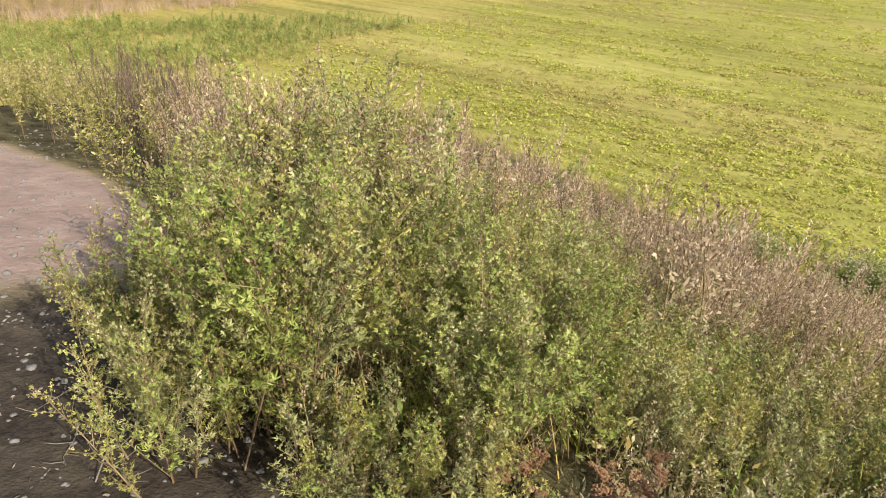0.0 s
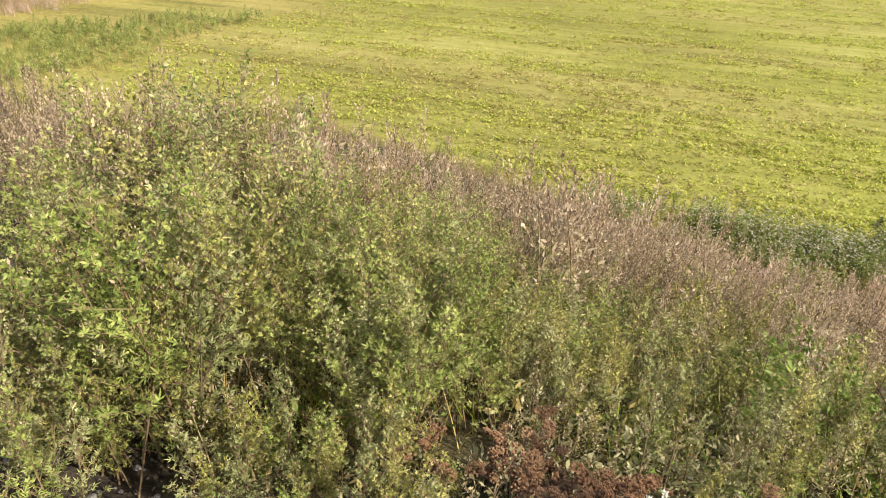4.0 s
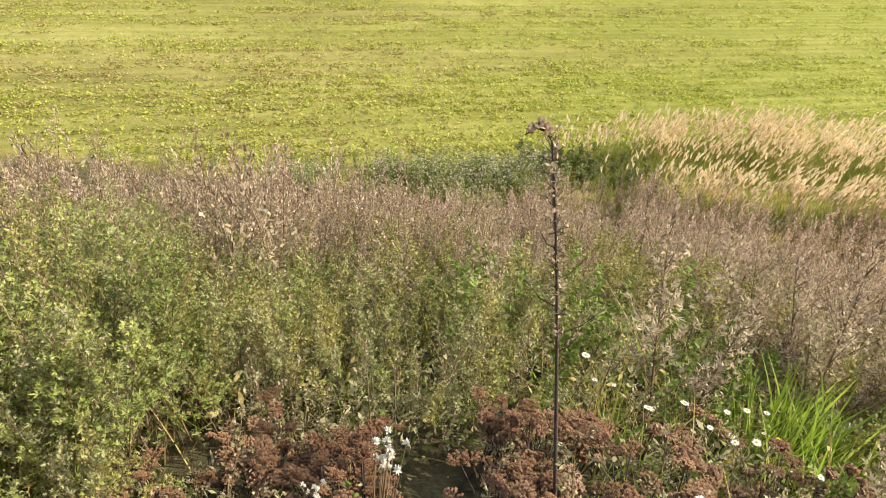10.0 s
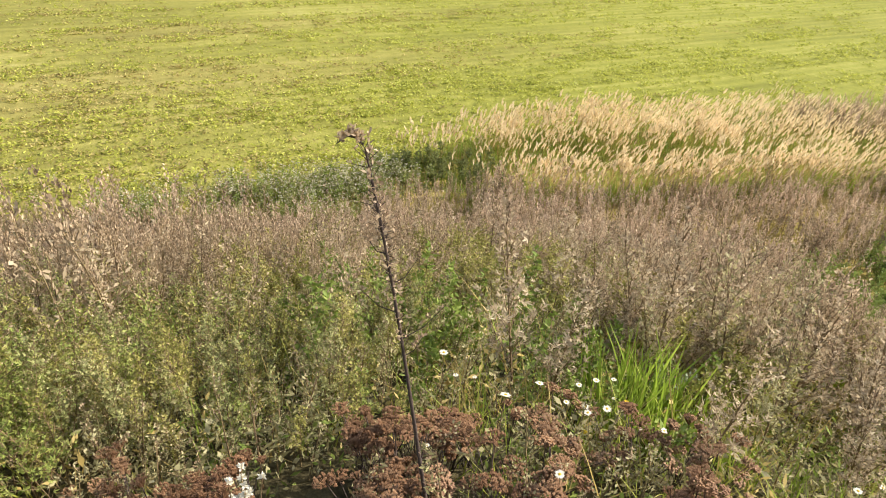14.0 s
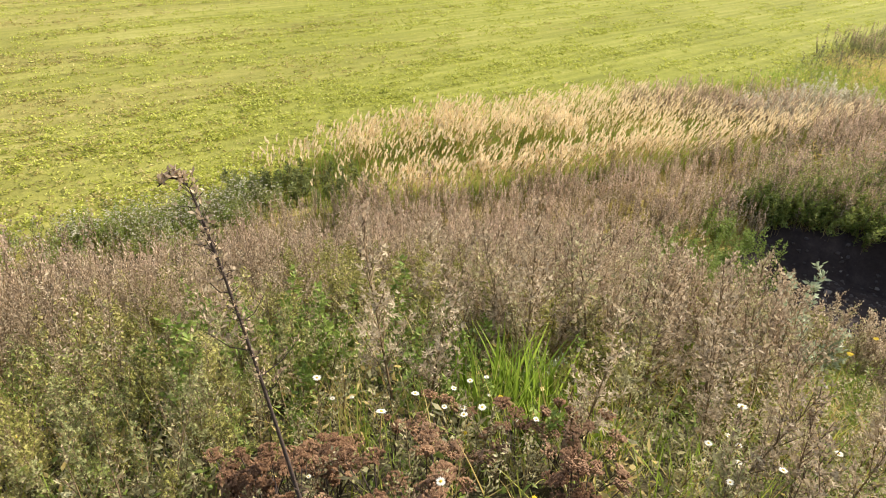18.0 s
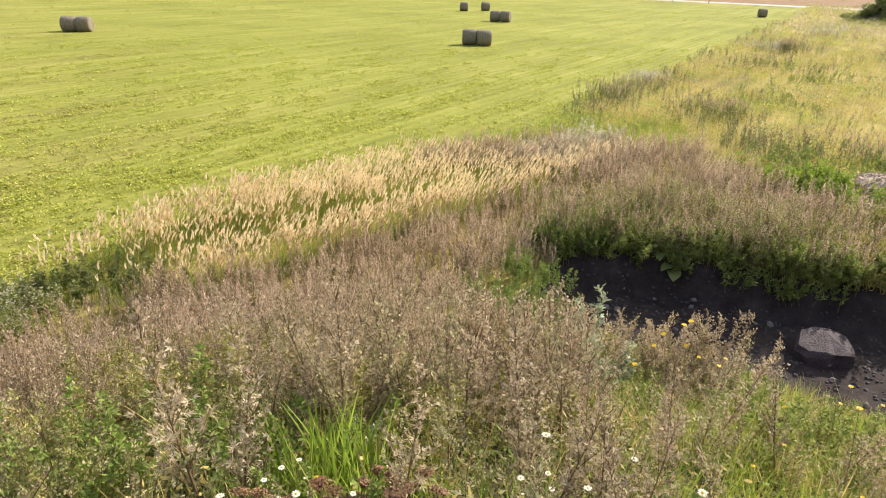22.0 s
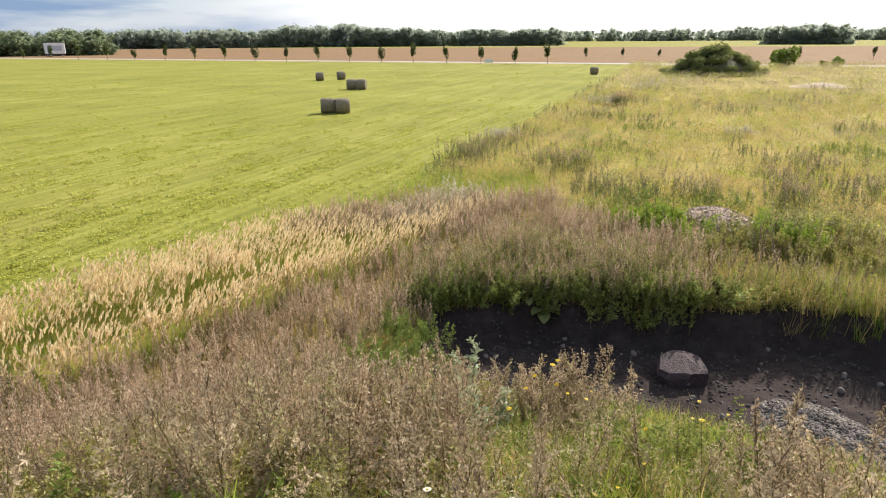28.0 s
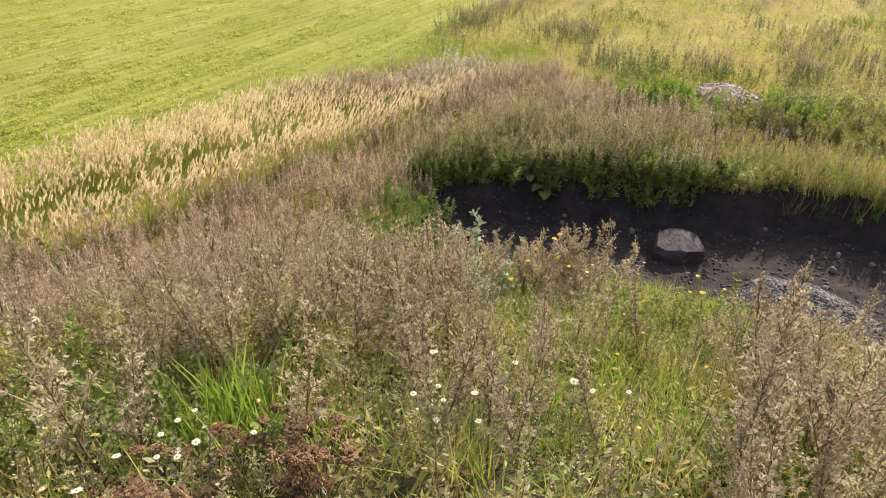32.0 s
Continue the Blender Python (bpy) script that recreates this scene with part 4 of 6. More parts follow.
def flowers():
    white = [daisy("mayweed_flower", h, 15, 0.0165, "white mayweed flower with a yellow disc on the heap", "white flowers", M_WHITE) for h in (0.42, 0.48, 0.54)]
    spots = [(-1.54, 1.54, 4.20), (-1.53, 1.55, 4.08), (-1.45, 1.62, 4.07), (-1.18, 1.81, 4.09), (-1.06, 1.88, 4.17), (-1.02, 1.90, 4.16), (-1.06, 1.87, 4.11),
             (-0.94, 1.94, 4.06), (-0.84, 1.98, 4.04), (-0.03, 2.16, 4.06), (-0.11, 2.16, 4.13), (-0.08, 2.14, 4.18), (0.03, 2.16, 4.24), (-0.13, 2.15, 3.97),
             (-0.09, 2.17, 4.03), (0.54, 2.06, 4.25), (-0.80, 1.26, 4.43), (-1.25, 1.15, 4.21), (-1.10, 1.25, 4.40), (0.85, 2.3, 4.0),
             (-1.09, 1.79, 4.20), (-0.95, 1.74, 4.23), (-0.89, 1.66, 4.27), (-0.77, 1.67, 4.28), (-1.12, 1.57, 4.26), (-0.14, 2.01, 4.22), (-0.06, 1.87, 4.27), (0.26, 2.42, 4.02), (0.61, 2.26, 4.07), (0.13, 1.72, 4.33), (0.05, 1.90, 4.25)]
    x, y, z = np.array(spots).T
    put_copies(white, x, y, (z - ground(x, y)) / np.array([(0.42, 0.48, 0.54)[k % 3] for k in range(len(x))]), 0.10)
    gold = [daisy("yellow_hawkweed", h, 13, 0.017, "yellow hawkweed flower standing over the weeds", "yellow flowers", M_YELLOW) for h in (0.55, 0.65)]
    spots = [(1.02, 4.75), (1.10, 4.82), (1.18, 5.05), (0.86, 4.6), (1.95, 4.6), (1.6, 3.3), (-2.8, 1.1), (-2.9, 1.0), (0.55, 4.0), (2.3, 4.1), (-0.88, 1.88), (1.2, 3.1), (-0.55, 1.35), (0.9, 2.6), (1.76, 4.2), (1.38, 2.62), (-0.95, 1.80), (1.05, 5.40), (1.12, 5.46), (1.22, 5.42), (0.98, 5.5), (2.2, 4.9), (2.6, 5.1)]
    x, y = np.array(spots).T
    put_copies(gold, x, y, np.where(np.hypot(x, y) < 3.5, 0.6, np.where((y > 5.35) & (x < 1.5), 1.48, 1.1)) * rng.uniform(0.9, 1.1, len(x)), 0.15)
    # Fleabane: clusters of small fluffy white heads.
    root = tagged(new("white_fleabane"), "fleabane with a cluster of fluffy white heads on the heap", "flower", "fleabane")
    st, hd = Shape(), Shape()
    for _ in range(13):
        w = around(1, 0.0, 0.10)[0]
        top = w * rng.uniform(0.40, 0.52)
        st.tube([(0, 0, 0), top * [0.7, 0.7, 0.6], top], [0.003, 0.002, 0.001], 0, 3)
        for _ in range(22):
            hd.leaf(top, around(1, 0, 2.2)[0], 0.013, 0.006, 0)
    part("stem", st.arrays(), [M_STEM], root)["kind"] = "stuff"
    part("fluffy_head", hd.arrays(), [M_WHITE], root, "white seed fluff")["kind"] = "stuff"
    x, y = np.array([(-1.33, 0.46), (-1.42, 0.33)]).T
    put_copies([root], x, y, np.array([1.15, 0.8]), 0.06)


flowers()


def dead_stalk():
    """A tall dry stem with a nodding top, standing clear of the rest."""
    root = tagged(new("dead_stalk"), "tall dark dead weed stalk with a nodding seed top", "weed")
    x0, y0 = -1.06, 0.955
    z0 = float(ground(x0, y0))
    h = 5.40 - z0
    st = Shape()
    f = np.linspace(0, 1, 9)
    spine = np.stack([-0.113 * f ** 1.3 - 0.010 * np.sin(5 * f), -0.16 * f ** 1.3, h * f], -1)
    st.tube(spine, 0.0066 * (1.1 - 0.75 * f), 0, 6)
    part("stem", st.arrays(), [M_TWIG], root, "dark brown stem")
    at = spine[-1]
    head = Shape()
    nod = [at, at + (-0.008, -0.011, 0.022), at + (-0.02, -0.028, 0.028), at + (-0.034, -0.047, 0.012)]
    head.tube(nod, [0.0018, 0.0016, 0.0012, 0.0008], 0, 4)
    for k in range(230):
        g = rng.random() ** 0.8
        c = rng.integers(0, 3)
        p = spine[5] + (spine[-1] - spine[5]) * g if k < 180 else nod[c] + (np.array(nod[c + 1]) - nod[c]) * rng.random()
        w = around(1, 0.2, 1.4)[0]
        ln = rng.uniform(0.012, 0.042) if k < 180 else rng.uniform(0.006, 0.02)
        head.tube([p, p + w * ln], [0.001, 0.0007], 0, 3)
        for _ in range(2):
            head.leaf(p + w * ln, around(1, 0, 1.6)[0], rng.uniform(0.009, 0.018), 0.0065, 1)
    part("seed_top", head.arrays(), [M_TWIG, M_PURPLE], root, "pinkish-brown seed top")
    for fr, wx, wy, ln in ((0.64, 0.5, 0.75, 0.12), (0.70, -0.5, -0.7, 0.10), (0.60, 0.35, 0.5, 0.08), (0.76, 0.4, 0.6, 0.08), (0.82, -0.4, -0.6, 0.06)):
        b = Shape()
        p = np.array([np.interp(fr, f, spine[:, i]) for i in range(3)])
        e = p + np.array([wx * ln, wy * ln, ln * 0.75])
        b.tube([p, (p + e) / 2 - (0, 0, 0.015), e], [0.0017, 0.0012, 0.0008], 0, 4)
        c = Shape()
        for _ in range(22):
            q = p + (e - p) * rng.uniform(0.4, 1.0)
            c.leaf(q, around(1, 0, 1.4)[0], 0.014, 0.006, 0)
        part("seed_tuft", c.arrays(), [M_PURPLE], part("side_branch", b.arrays(), [M_TWIG], root))["kind"] = "stuff"
    root.matrix_basis = pose(x0, y0, z0 - 0.01)
    # Three thinner dry stems nearer the thicket.
    thin = tagged(new("dry_stem"), "thin straw-coloured dry stem leaning in the thicket", "weed", "dry stems")
    s = Shape()
    s.tube([(0, 0, 0), (0.05, 0.02, 0.6), (0.16, 0.05, 1.25)], [0.005, 0.004, 0.002], 0, 5)
    for k in range(5):
        z = 0.5 + 0.14 * k
        s.tube([(0.05 + 0.02 * k, 0.02, z), (0.05 + 0.02 * k + (-1) ** k * 0.12, 0.05, z + 0.12)], [0.002, 0.001], 0, 3)
    part("stem", s.arrays(), [M_STRAW_STEM], thin)
    spots = [(-2.28, -0.25, 200)]
    for k, (x, y, a) in enumerate(spots):
        m = pose(x, y, float(ground(x, y)) - 0.01, 0, 0, a) @ Matrix.Scale(0.72, 4)
        if k:
            copy_thing(thin, m)
        else:
            thin.matrix_basis = m


dead_stalk()


def grass_clump():
    root = tagged(new("grass_clump"), "bright green clump of broad-bladed grass on the heap", "grass", "grass clumps")
    s = Shape()
    for k in range(70):
        w = around(1, 0.0, 0.30)[0]
        bl = Shape() if k < 26 else s
        bl.blade(rng.normal(size=3) * [0.10, 0.10, 0], w + rng.normal(size=3) * [0.08, 0.08, 0], np.array([w[0], w[1], -0.12]) * rng.uniform(0.1, 1.0), rng.uniform(0.18, 0.46), rng.uniform(0.008, 0.017), 0, 4)
        if k < 26:
            part("grass_blade", bl.arrays(), [M_LUSH], root)
    part("blade_tuft", s.arrays(), [M_LUSH], root)["kind"] = "stuff"
    spots = [(-0.99, 2.24, 1.3), (-1.08, 2.30, 1.2), (-0.91, 2.32, 1.25), (-0.55, 2.35, 0.6), (-0.2, 4.35, 0.9), (-0.45, 4.7, 1.0), (-0.05, 5.0, 1.0), (0.25, 5.2, 0.9), (1.7, 5.0, 0.9), (2.0, 5.5, 1.0), (1.4, 5.6, 0.9),
             (2.5, 5.2, 0.9), (-0.3, 6.4, 1.2), (-0.9, 6.8, 1.2), (0.1, 6.9, 1.1), (1.9, 4.3, 0.8), (1.2, 2.4, 0.6), (2.1, 3.3, 0.7), (2.9, 4.6, 0.9)]
    for k, (x, y, sc) in enumerate(spots):
        m = stand(x, y, rng.uniform(0, 6.28), sc)
        if k:
            copy_thing(root, m).matrix_basis = m
        else:
            root.matrix_basis = m


grass_clump()


def leafy(name, label, leaves, length, width, height, mat, group=""):
    """A broad-leaved weed: stem with separate large leaves, each with a fold and a wavy edge."""
    root = tagged(new(name), label, "weed", group)
    s = Shape()
    s.tube([(0, 0, 0), (0, 0, height)], [0.008, 0.004], 0, 5)
    part("stem", s.arrays(), [M_STEM], root)
    for k in range(leaves):
        a, f = k * 2.4 + rng.normal() * 0.2, (k + 0.5) / leaves
        w = np.array([math.cos(a), math.sin(a), 0.35])
        side = np.array([-math.sin(a), math.cos(a), 0])
        ln, wd = length * (1.1 - 0.5 * f), width * (1.1 - 0.5 * f)
        base = np.array([0, 0, height * f]) + w * 0.04
        V, t = [], np.linspace(0, 1, 6)
        for q in t:
            c = base + w * ln * q + np.array([0, 0, -0.5 * ln * q * q])
            hw = wd * 0.5 * math.sin(math.pi * min(1, q * 0.93 + 0.05)) ** 0.7
            up = np.array([0, 0, 0.25 * hw])
            wave = np.array([0, 0, 0.03 * ln * math.sin(9 * q + k)])
            V += [c - side * hw + up + wave, c, c + side * hw + up - wave]
        Q = [[3 * i + j, 3 * i + j + 1, 3 * i + j + 4, 3 * i + j + 3] for i in range(5) for j in range(2)]
        lf = Shape()
        lf.add(V, Q, 0)
        part("leaf", lf.arrays(), [mat], root)
    return root


def leafy_weeds():
    bur = leafy("burdock", "burdock with broad drooping green leaves on the pit edge", 7, 0.55, 0.4, 0.5, M_SHRUB, "burdock")
    spots = [(2.25, 13.42, 0.8), (2.7, 13.55, 0.65), (1.9, 13.55, 0.55), (7.0, 17.0, 0.6), (9.3, 17.4, 0.6)]
    for k, (x, y, sc) in enumerate(spots):
        m = stand(x, y, 1.3 * k, sc)
        if k:
            copy_thing(bur, m).matrix_basis = m
        else:
            bur.matrix_basis = m
    small = leafy("leafy_weed", "low broad-leaved green weed on the heap", 8, 0.11, 0.06, 0.3, M_DOCK, "leafy weeds")
    x, y = np.array([(-1.5, 2.15), (-1.7, 2.35), (-1.0, 2.75), (-0.9, 3.3), (-2.1, 1.9), (-2.35, 2.1), (-1.9, 2.5), (-2.6, 1.5), (0.6, 3.9), (1.5, 4.1), (0.3, 2.9), (0.9, 3.4), (-1.25, 3.1), (-2.2, 2.7)]).T
    put_copies([small], x, y, rng.uniform(0.6, 1.0, len(x)))


leafy_weeds()


def green_patch():
    g = [plant_thing("green_weed", mugwort(0.6, 1, 10, 14, 0.05, 0.05), [M_STEM, M_DOCK, M_PURPLE], MUGWORT_PARTS,
                     "fresh bright green leafy weed on the heap", "weed", "fresh green weeds") for _ in range(3)]
    x, y = rng.normal(size=34) * 0.42 - 2.35, rng.normal(size=34) * 0.32 + 2.1
    put_copies(g, x, y, rng.uniform(0.7, 1.1, 34), 0.12)
    s = plant_thing("wormwood", mugwort(0.6, 3, 12, 15, 0.1, 0.05), [M_STEM, M_SILVER, M_PURPLE], MUGWORT_PARTS,
                    "silvery wormwood plant near the pit's edge", "weed", "wormwood")
    put_copies([s], [0.22, 0.4, 0.3, 0.12, -1.05, -1.2], [4.95, 5.15, 4.7, 5.3, 2.6, 3.1], [1.4, 1.25, 1.1, 1.2, 0.5, 0.5], 0.1)
    x, y = rng.normal(size=14) * 0.16 - 0.97, rng.normal(size=14) * 0.16 + 2.3
    put_copies(g, x, y, rng.uniform(0.5, 0.85, 14), 0.12)


green_patch()


def slope_weeds():
    """Fresh leafy weeds on the brow towards the pit."""
    g = [plant_thing("slope_weed", mugwort(0.5, 2, 9, 11, 0.03, 0.042, 0.2), [M_STEM, m, M_PURPLE], MUGWORT_PARTS,
                     "bright green leafy weed on the slope above the pit", "weed", "slope weeds") for m in (M_DOCK, M_GREEN, M_OLIVE)]
    x, y = rng.normal(size=84) * 0.75 + 2.3, rng.normal(size=84) * 0.8 + 5.0
    put_copies(g, x, y, rng.uniform(0.45, 1.0, 84), 0.14)
    x, y = rng.normal(size=16) * 0.4 + 0.25, rng.normal(size=16) * 0.4 + 4.6
    put_copies(g, x, y, rng.uniform(0.4, 0.7, 16), 0.14)
    x, y = rng.normal(size=44) * 0.42 + 1.95, rng.normal(size=44) * 0.4 + 4.35
    put_copies(g, x, y, rng.uniform(0.75, 1.2, 44), 0.14)


slope_weeds()


# ---- the pit ----
def rock_shape(sx, sy, sz, seed, n=12, m=8):
    """A broken stone: a sphere flattened along some random planes."""
    r = np.random.default_rng(seed)
    th, ph = np.linspace(0, 2 * np.pi, n, endpoint=False), np.linspace(0.02, np.pi - 0.02, m)
    P = np.array([(np.sin(p) * np.cos(t), np.sin(p) * np.sin(t), np.cos(p)) for p in ph for t in th])
    for _ in range(9):
        nrm = r.normal(size=3)
        nrm /= np.linalg.norm(nrm)
        cut = r.uniform(0.55, 0.85)
        over = np.maximum(0, P @ nrm - cut)
        P = P - over[:, None] * nrm
    P = P * (sx, sy, sz) + r.normal(size=P.shape) * 0.012 * sz
    s = Shape()
    s.add(P, [[i * n + j, (i + 1) * n + j, (i + 1) * n + (j + 1) % n, i * n + (j + 1) % n] for i in range(m - 1) for j in range(n)], 0)
    return s


def stone_block():
    """The broken pinkish stone block that lies in the pit: steep dark sides, a flat chipped top tilted towards the heap."""
    bm = bmesh.new()
    r = np.random.default_rng(31)
    outline = [(-0.60, -0.18), (-0.46, -0.46), (-0.12, -0.52), (0.14, -0.42), (0.46, -0.50), (0.62, -0.20), (0.58, 0.22), (0.28, 0.44), (0.02, 0.50), (-0.36, 0.36)]
    n = len(outline)
    low = [bm.verts.new((x * 0.93, y * 0.9, -0.08)) for x, y in outline]
    mid = [bm.verts.new((x * 1.03 + 0.03 * r.normal(), y * 1.02 + 0.03 * r.normal(), 0.26 + 0.03 * r.normal())) for x, y in outline]
    top = [bm.verts.new((x * 0.93 + 0.03 * r.normal(), y * 0.92 + 0.03 * r.normal(), 0.42 + 0.035 * r.normal() + 0.14 * y - 0.08 * x)) for x, y in outline]
    hub = bm.verts.new((0.10, 0.10, 0.55))
    for i in range(n):
        j = (i + 1) % n
        bm.faces.new((low[i], low[j], mid[j], mid[i]))
        bm.faces.new((mid[i], mid[j], top[j]))
        bm.faces.new((mid[i], top[j], top[i]))
        bm.faces.new((top[i], top[j], hub))
    bmesh.ops.bevel(bm, geom=list(bm.edges), offset=0.010, segments=1, affect="EDGES")
    me = bpy.data.meshes.new("stone_block")
    bm.to_mesh(me)
    bm.free()
    me.materials.append(M_STONE)
    ob = tagged(new("stone_block", me), "broken pinkish-grey stone block lying in the dark pit", "stone")
    ob.matrix_basis = pose(4.72, 11.5, float(ground(4.72, 11.5)) - 0.02, 3, -3, 6) @ Matrix.Scale(0.86, 4)


def gravel_heap(cx, cy, rx, ry, tall, count, label, mat, size, bed):
    th, rr = np.linspace(0, 2 * np.pi, 28, endpoint=False), np.linspace(0.03, 1, 9)
    s = Shape()

    def top(x, y):
        q = np.hypot((x - cx) / rx, (y - cy) / ry)
        return np.asarray(ground(x, y)) + tall * np.clip(1 - q ** 1.6, -0.1, 1) - 0.02 + 0.03 * ripple(x, y, 5.0)
    V = []
    for f in rr:
        for t in th:
            x, y = cx + rx * f * np.cos(t), cy + ry * f * np.sin(t)
            V.append((x, y, float(top(x, y))))
    s.add(V, [[i * 28 + j, i * 28 + (j + 1) % 28, (i + 1) * 28 + (j + 1) % 28, (i + 1) * 28 + j] for i in range(8) for j in range(28)], 1)
    shapes = [rock_shape(0.042, 0.03, 0.024, 50 + k, 6, 5) for k in range(6)]
    a, q = rng.uniform(0, 6.283, count), np.sqrt(rng.random(count)) * 1.08
    x, y = cx + rx * q * np.cos(a), cy + ry * q * np.sin(a)
    v, f, m = scattered(shapes, x, y, top(x, y) + 0.01, size * rng.uniform(0.5, 1.3, count), 0.3)
    s.add(v, f, 0)
    tagged(new("gravel_heap", plain_mesh("gravel_heap", *s.arrays()[:2], [mat, bed], s.arrays()[2])), label, "gravel", kind="stuff")


def pit_stones():
    shapes = [rock_shape(0.06, 0.05, 0.04, 80 + k, 8, 6) for k in range(4)]
    models = []
    for sh in shapes:
        v, q, m = sh.arrays()
        models.append(tagged(new("pale_stone", plain_mesh("pale_stone", v, q, [M_PEBBLE])), "small pale stone on dark soil of the pit", "stone", "stones in the pit"))
    x, y = polar(260, -44, -1, 9.3, 14.6)
    ok = pit_mask(x, y) > 0.25
    x, y = x[ok][:150], y[ok][:150]
    for k, (px, py) in enumerate(zip(x, y)):
        sc = 0.35 + 1.5 * rng.random() ** 4
        m = Matrix.LocRotScale((px, py, float(ground(px, py)) + 0.012 * sc), Euler(tuple(rng.uniform(0, 6.28, 3))), (sc,) * 3)
        if k < 4:
            models[k].matrix_basis = m
        else:
            copy_thing(models[k % 4], m).matrix_basis = m
    clods = [rock_shape(0.05, 0.05, 0.035, 120 + k, 7, 5) for k in range(5)]
    x, y = polar(3600, -50, 2, 8.6, 15.5)
    ok = pit_mask(x, y) > 0.15
    x, y = x[ok][:2200], y[ok][:2200]
    stuff("soil_clods", clods, x, y, rng.uniform(0.3, 1.1, len(x)), [M_SOIL], "dark crumbled soil clods in the pit", "soil", 0.3)


stone_block()
gravel_heap(6.35, 9.2, 1.05, 1.35, 0.34, 4800, "heap of crushed grey gravel at the pit's edge", M_PEBBLE, 1.0, M_GRAVEL)
gravel_heap(8.4, 19.2, 1.7, 1.9, 0.66, 3800, "pale grey gravel heap among green weeds", M_PALE_GRAVEL, 0.6, M_SAND)
pit_stones()


# ---- reeds at the field's edge ----
def small_reed(lean):
    """Slots: 0 leaf, 1 plume, 2 stalk."""
    s = Shape()
    for _ in range(5):
        w = around(1, 0.05, 0.5)[0]
        s.blade(rng.normal(size=3) * [0.05, 0.05, 0], w, np.array([w[0], w[1], -0.2]) * 0.8, rng.uniform(0.4, 0.7), 0.010, 0, 3)
    for _ in range(2):
        base = rng.normal(size=3) * [0.11, 0.11, 0]
        h = rng.uniform(0.8, 1.1)
        tip = base + np.array([lean * h * rng.uniform(0.6, 1.4), rng.normal() * 0.06, h])
        s.tube([base, (base + tip) / 2 + (-0.02 * lean, 0, 0.03), tip], [0.002, 0.002, 0.001], 2, 3)
        way = np.array([lean * 1.3, rng.normal() * 0.12, 1.0])
        way /= np.linalg.norm(way)
        for g in np.linspace(0, 1, 15):
            p = tip + way * (0.27 * g) + (0.04 * g * g, 0, -0.06 * g * g) + rng.normal(size=3) * 0.006
            s.leaf(p, way + 0.16 * rng.normal(size=3), 0.10 * (1.15 - g * 0.5), 0.036 * (1.15 - g), 1)
    return s


def reeds():
    shapes = [small_reed(0.20) for _ in range(7)]
    x, y = spread_over(26000, -11, 5, 9.0, 29, lambda x, y: 1.0 + 0 * x)
    e, f = x - edge_x(y), x - reed_x(y)
    dens = smooth(-0.1, 0.3, e) * smooth(0.55, 0.15, f) * smooth(8.9, 10.2, y) * smooth(22.3, 18.8, y + 0.6 * ripple(x, y, 1.2))
    gap = smooth(0.35, 0.7, -f + 0.15 * ripple(x, y, 2.0)) * smooth(2.2, 1.6, -f + 0.3 * ripple(x, y, 1.1)) * smooth(20.5, 15.5, y)
    clump = 0.40 + 0.60 * smooth(-0.35, 0.35, ripple(x, y, 1.6) + 0.6 * ripple(x, y, 3.7, 1.0))
    ok = rng.random(len(x)) < dens * np.maximum(clump, smooth(-1.0, -0.7, f)) * (1 - 0.90 * gap)
    thin = rng.random(ok.sum()) < 1 - 0.30 * smooth(14.5, 19, y[ok])
    x, y = x[ok][thin][:3900], y[ok][thin][:3900]
    stuff("small_reed", shapes, x, y, rng.uniform(0.62, 1.0, len(x)) * (1 - 0.28 * smooth(14, 20, y)), [M_GRASS, M_PLUME, M_STRAW], "wind-bent small-reed with pale straw plumes at the field edge", "reeds", 0.13, turn=rng.normal(size=len(x)) * 0.35 - 0.3)
    t = [tuft(9, 0.5, 0.013, 0, 0.7, 0.1, 3) for _ in range(5)]
    x, y = spread_over(9000, -12, 4, 8.8, 29, lambda x, y: 1.0 + 0 * x)
    ok = (x > edge_x(y) - 0.3) & (x < reed_x(y) + 0.2)
    x, y = x[ok][:1700], y[ok][:1700]
    stuff("edge_grass", t, x, y, rng.uniform(0.6, 1.0, len(x)), [M_LUSH], "lush green grass between the reeds", "grass", 0.15)


reeds()


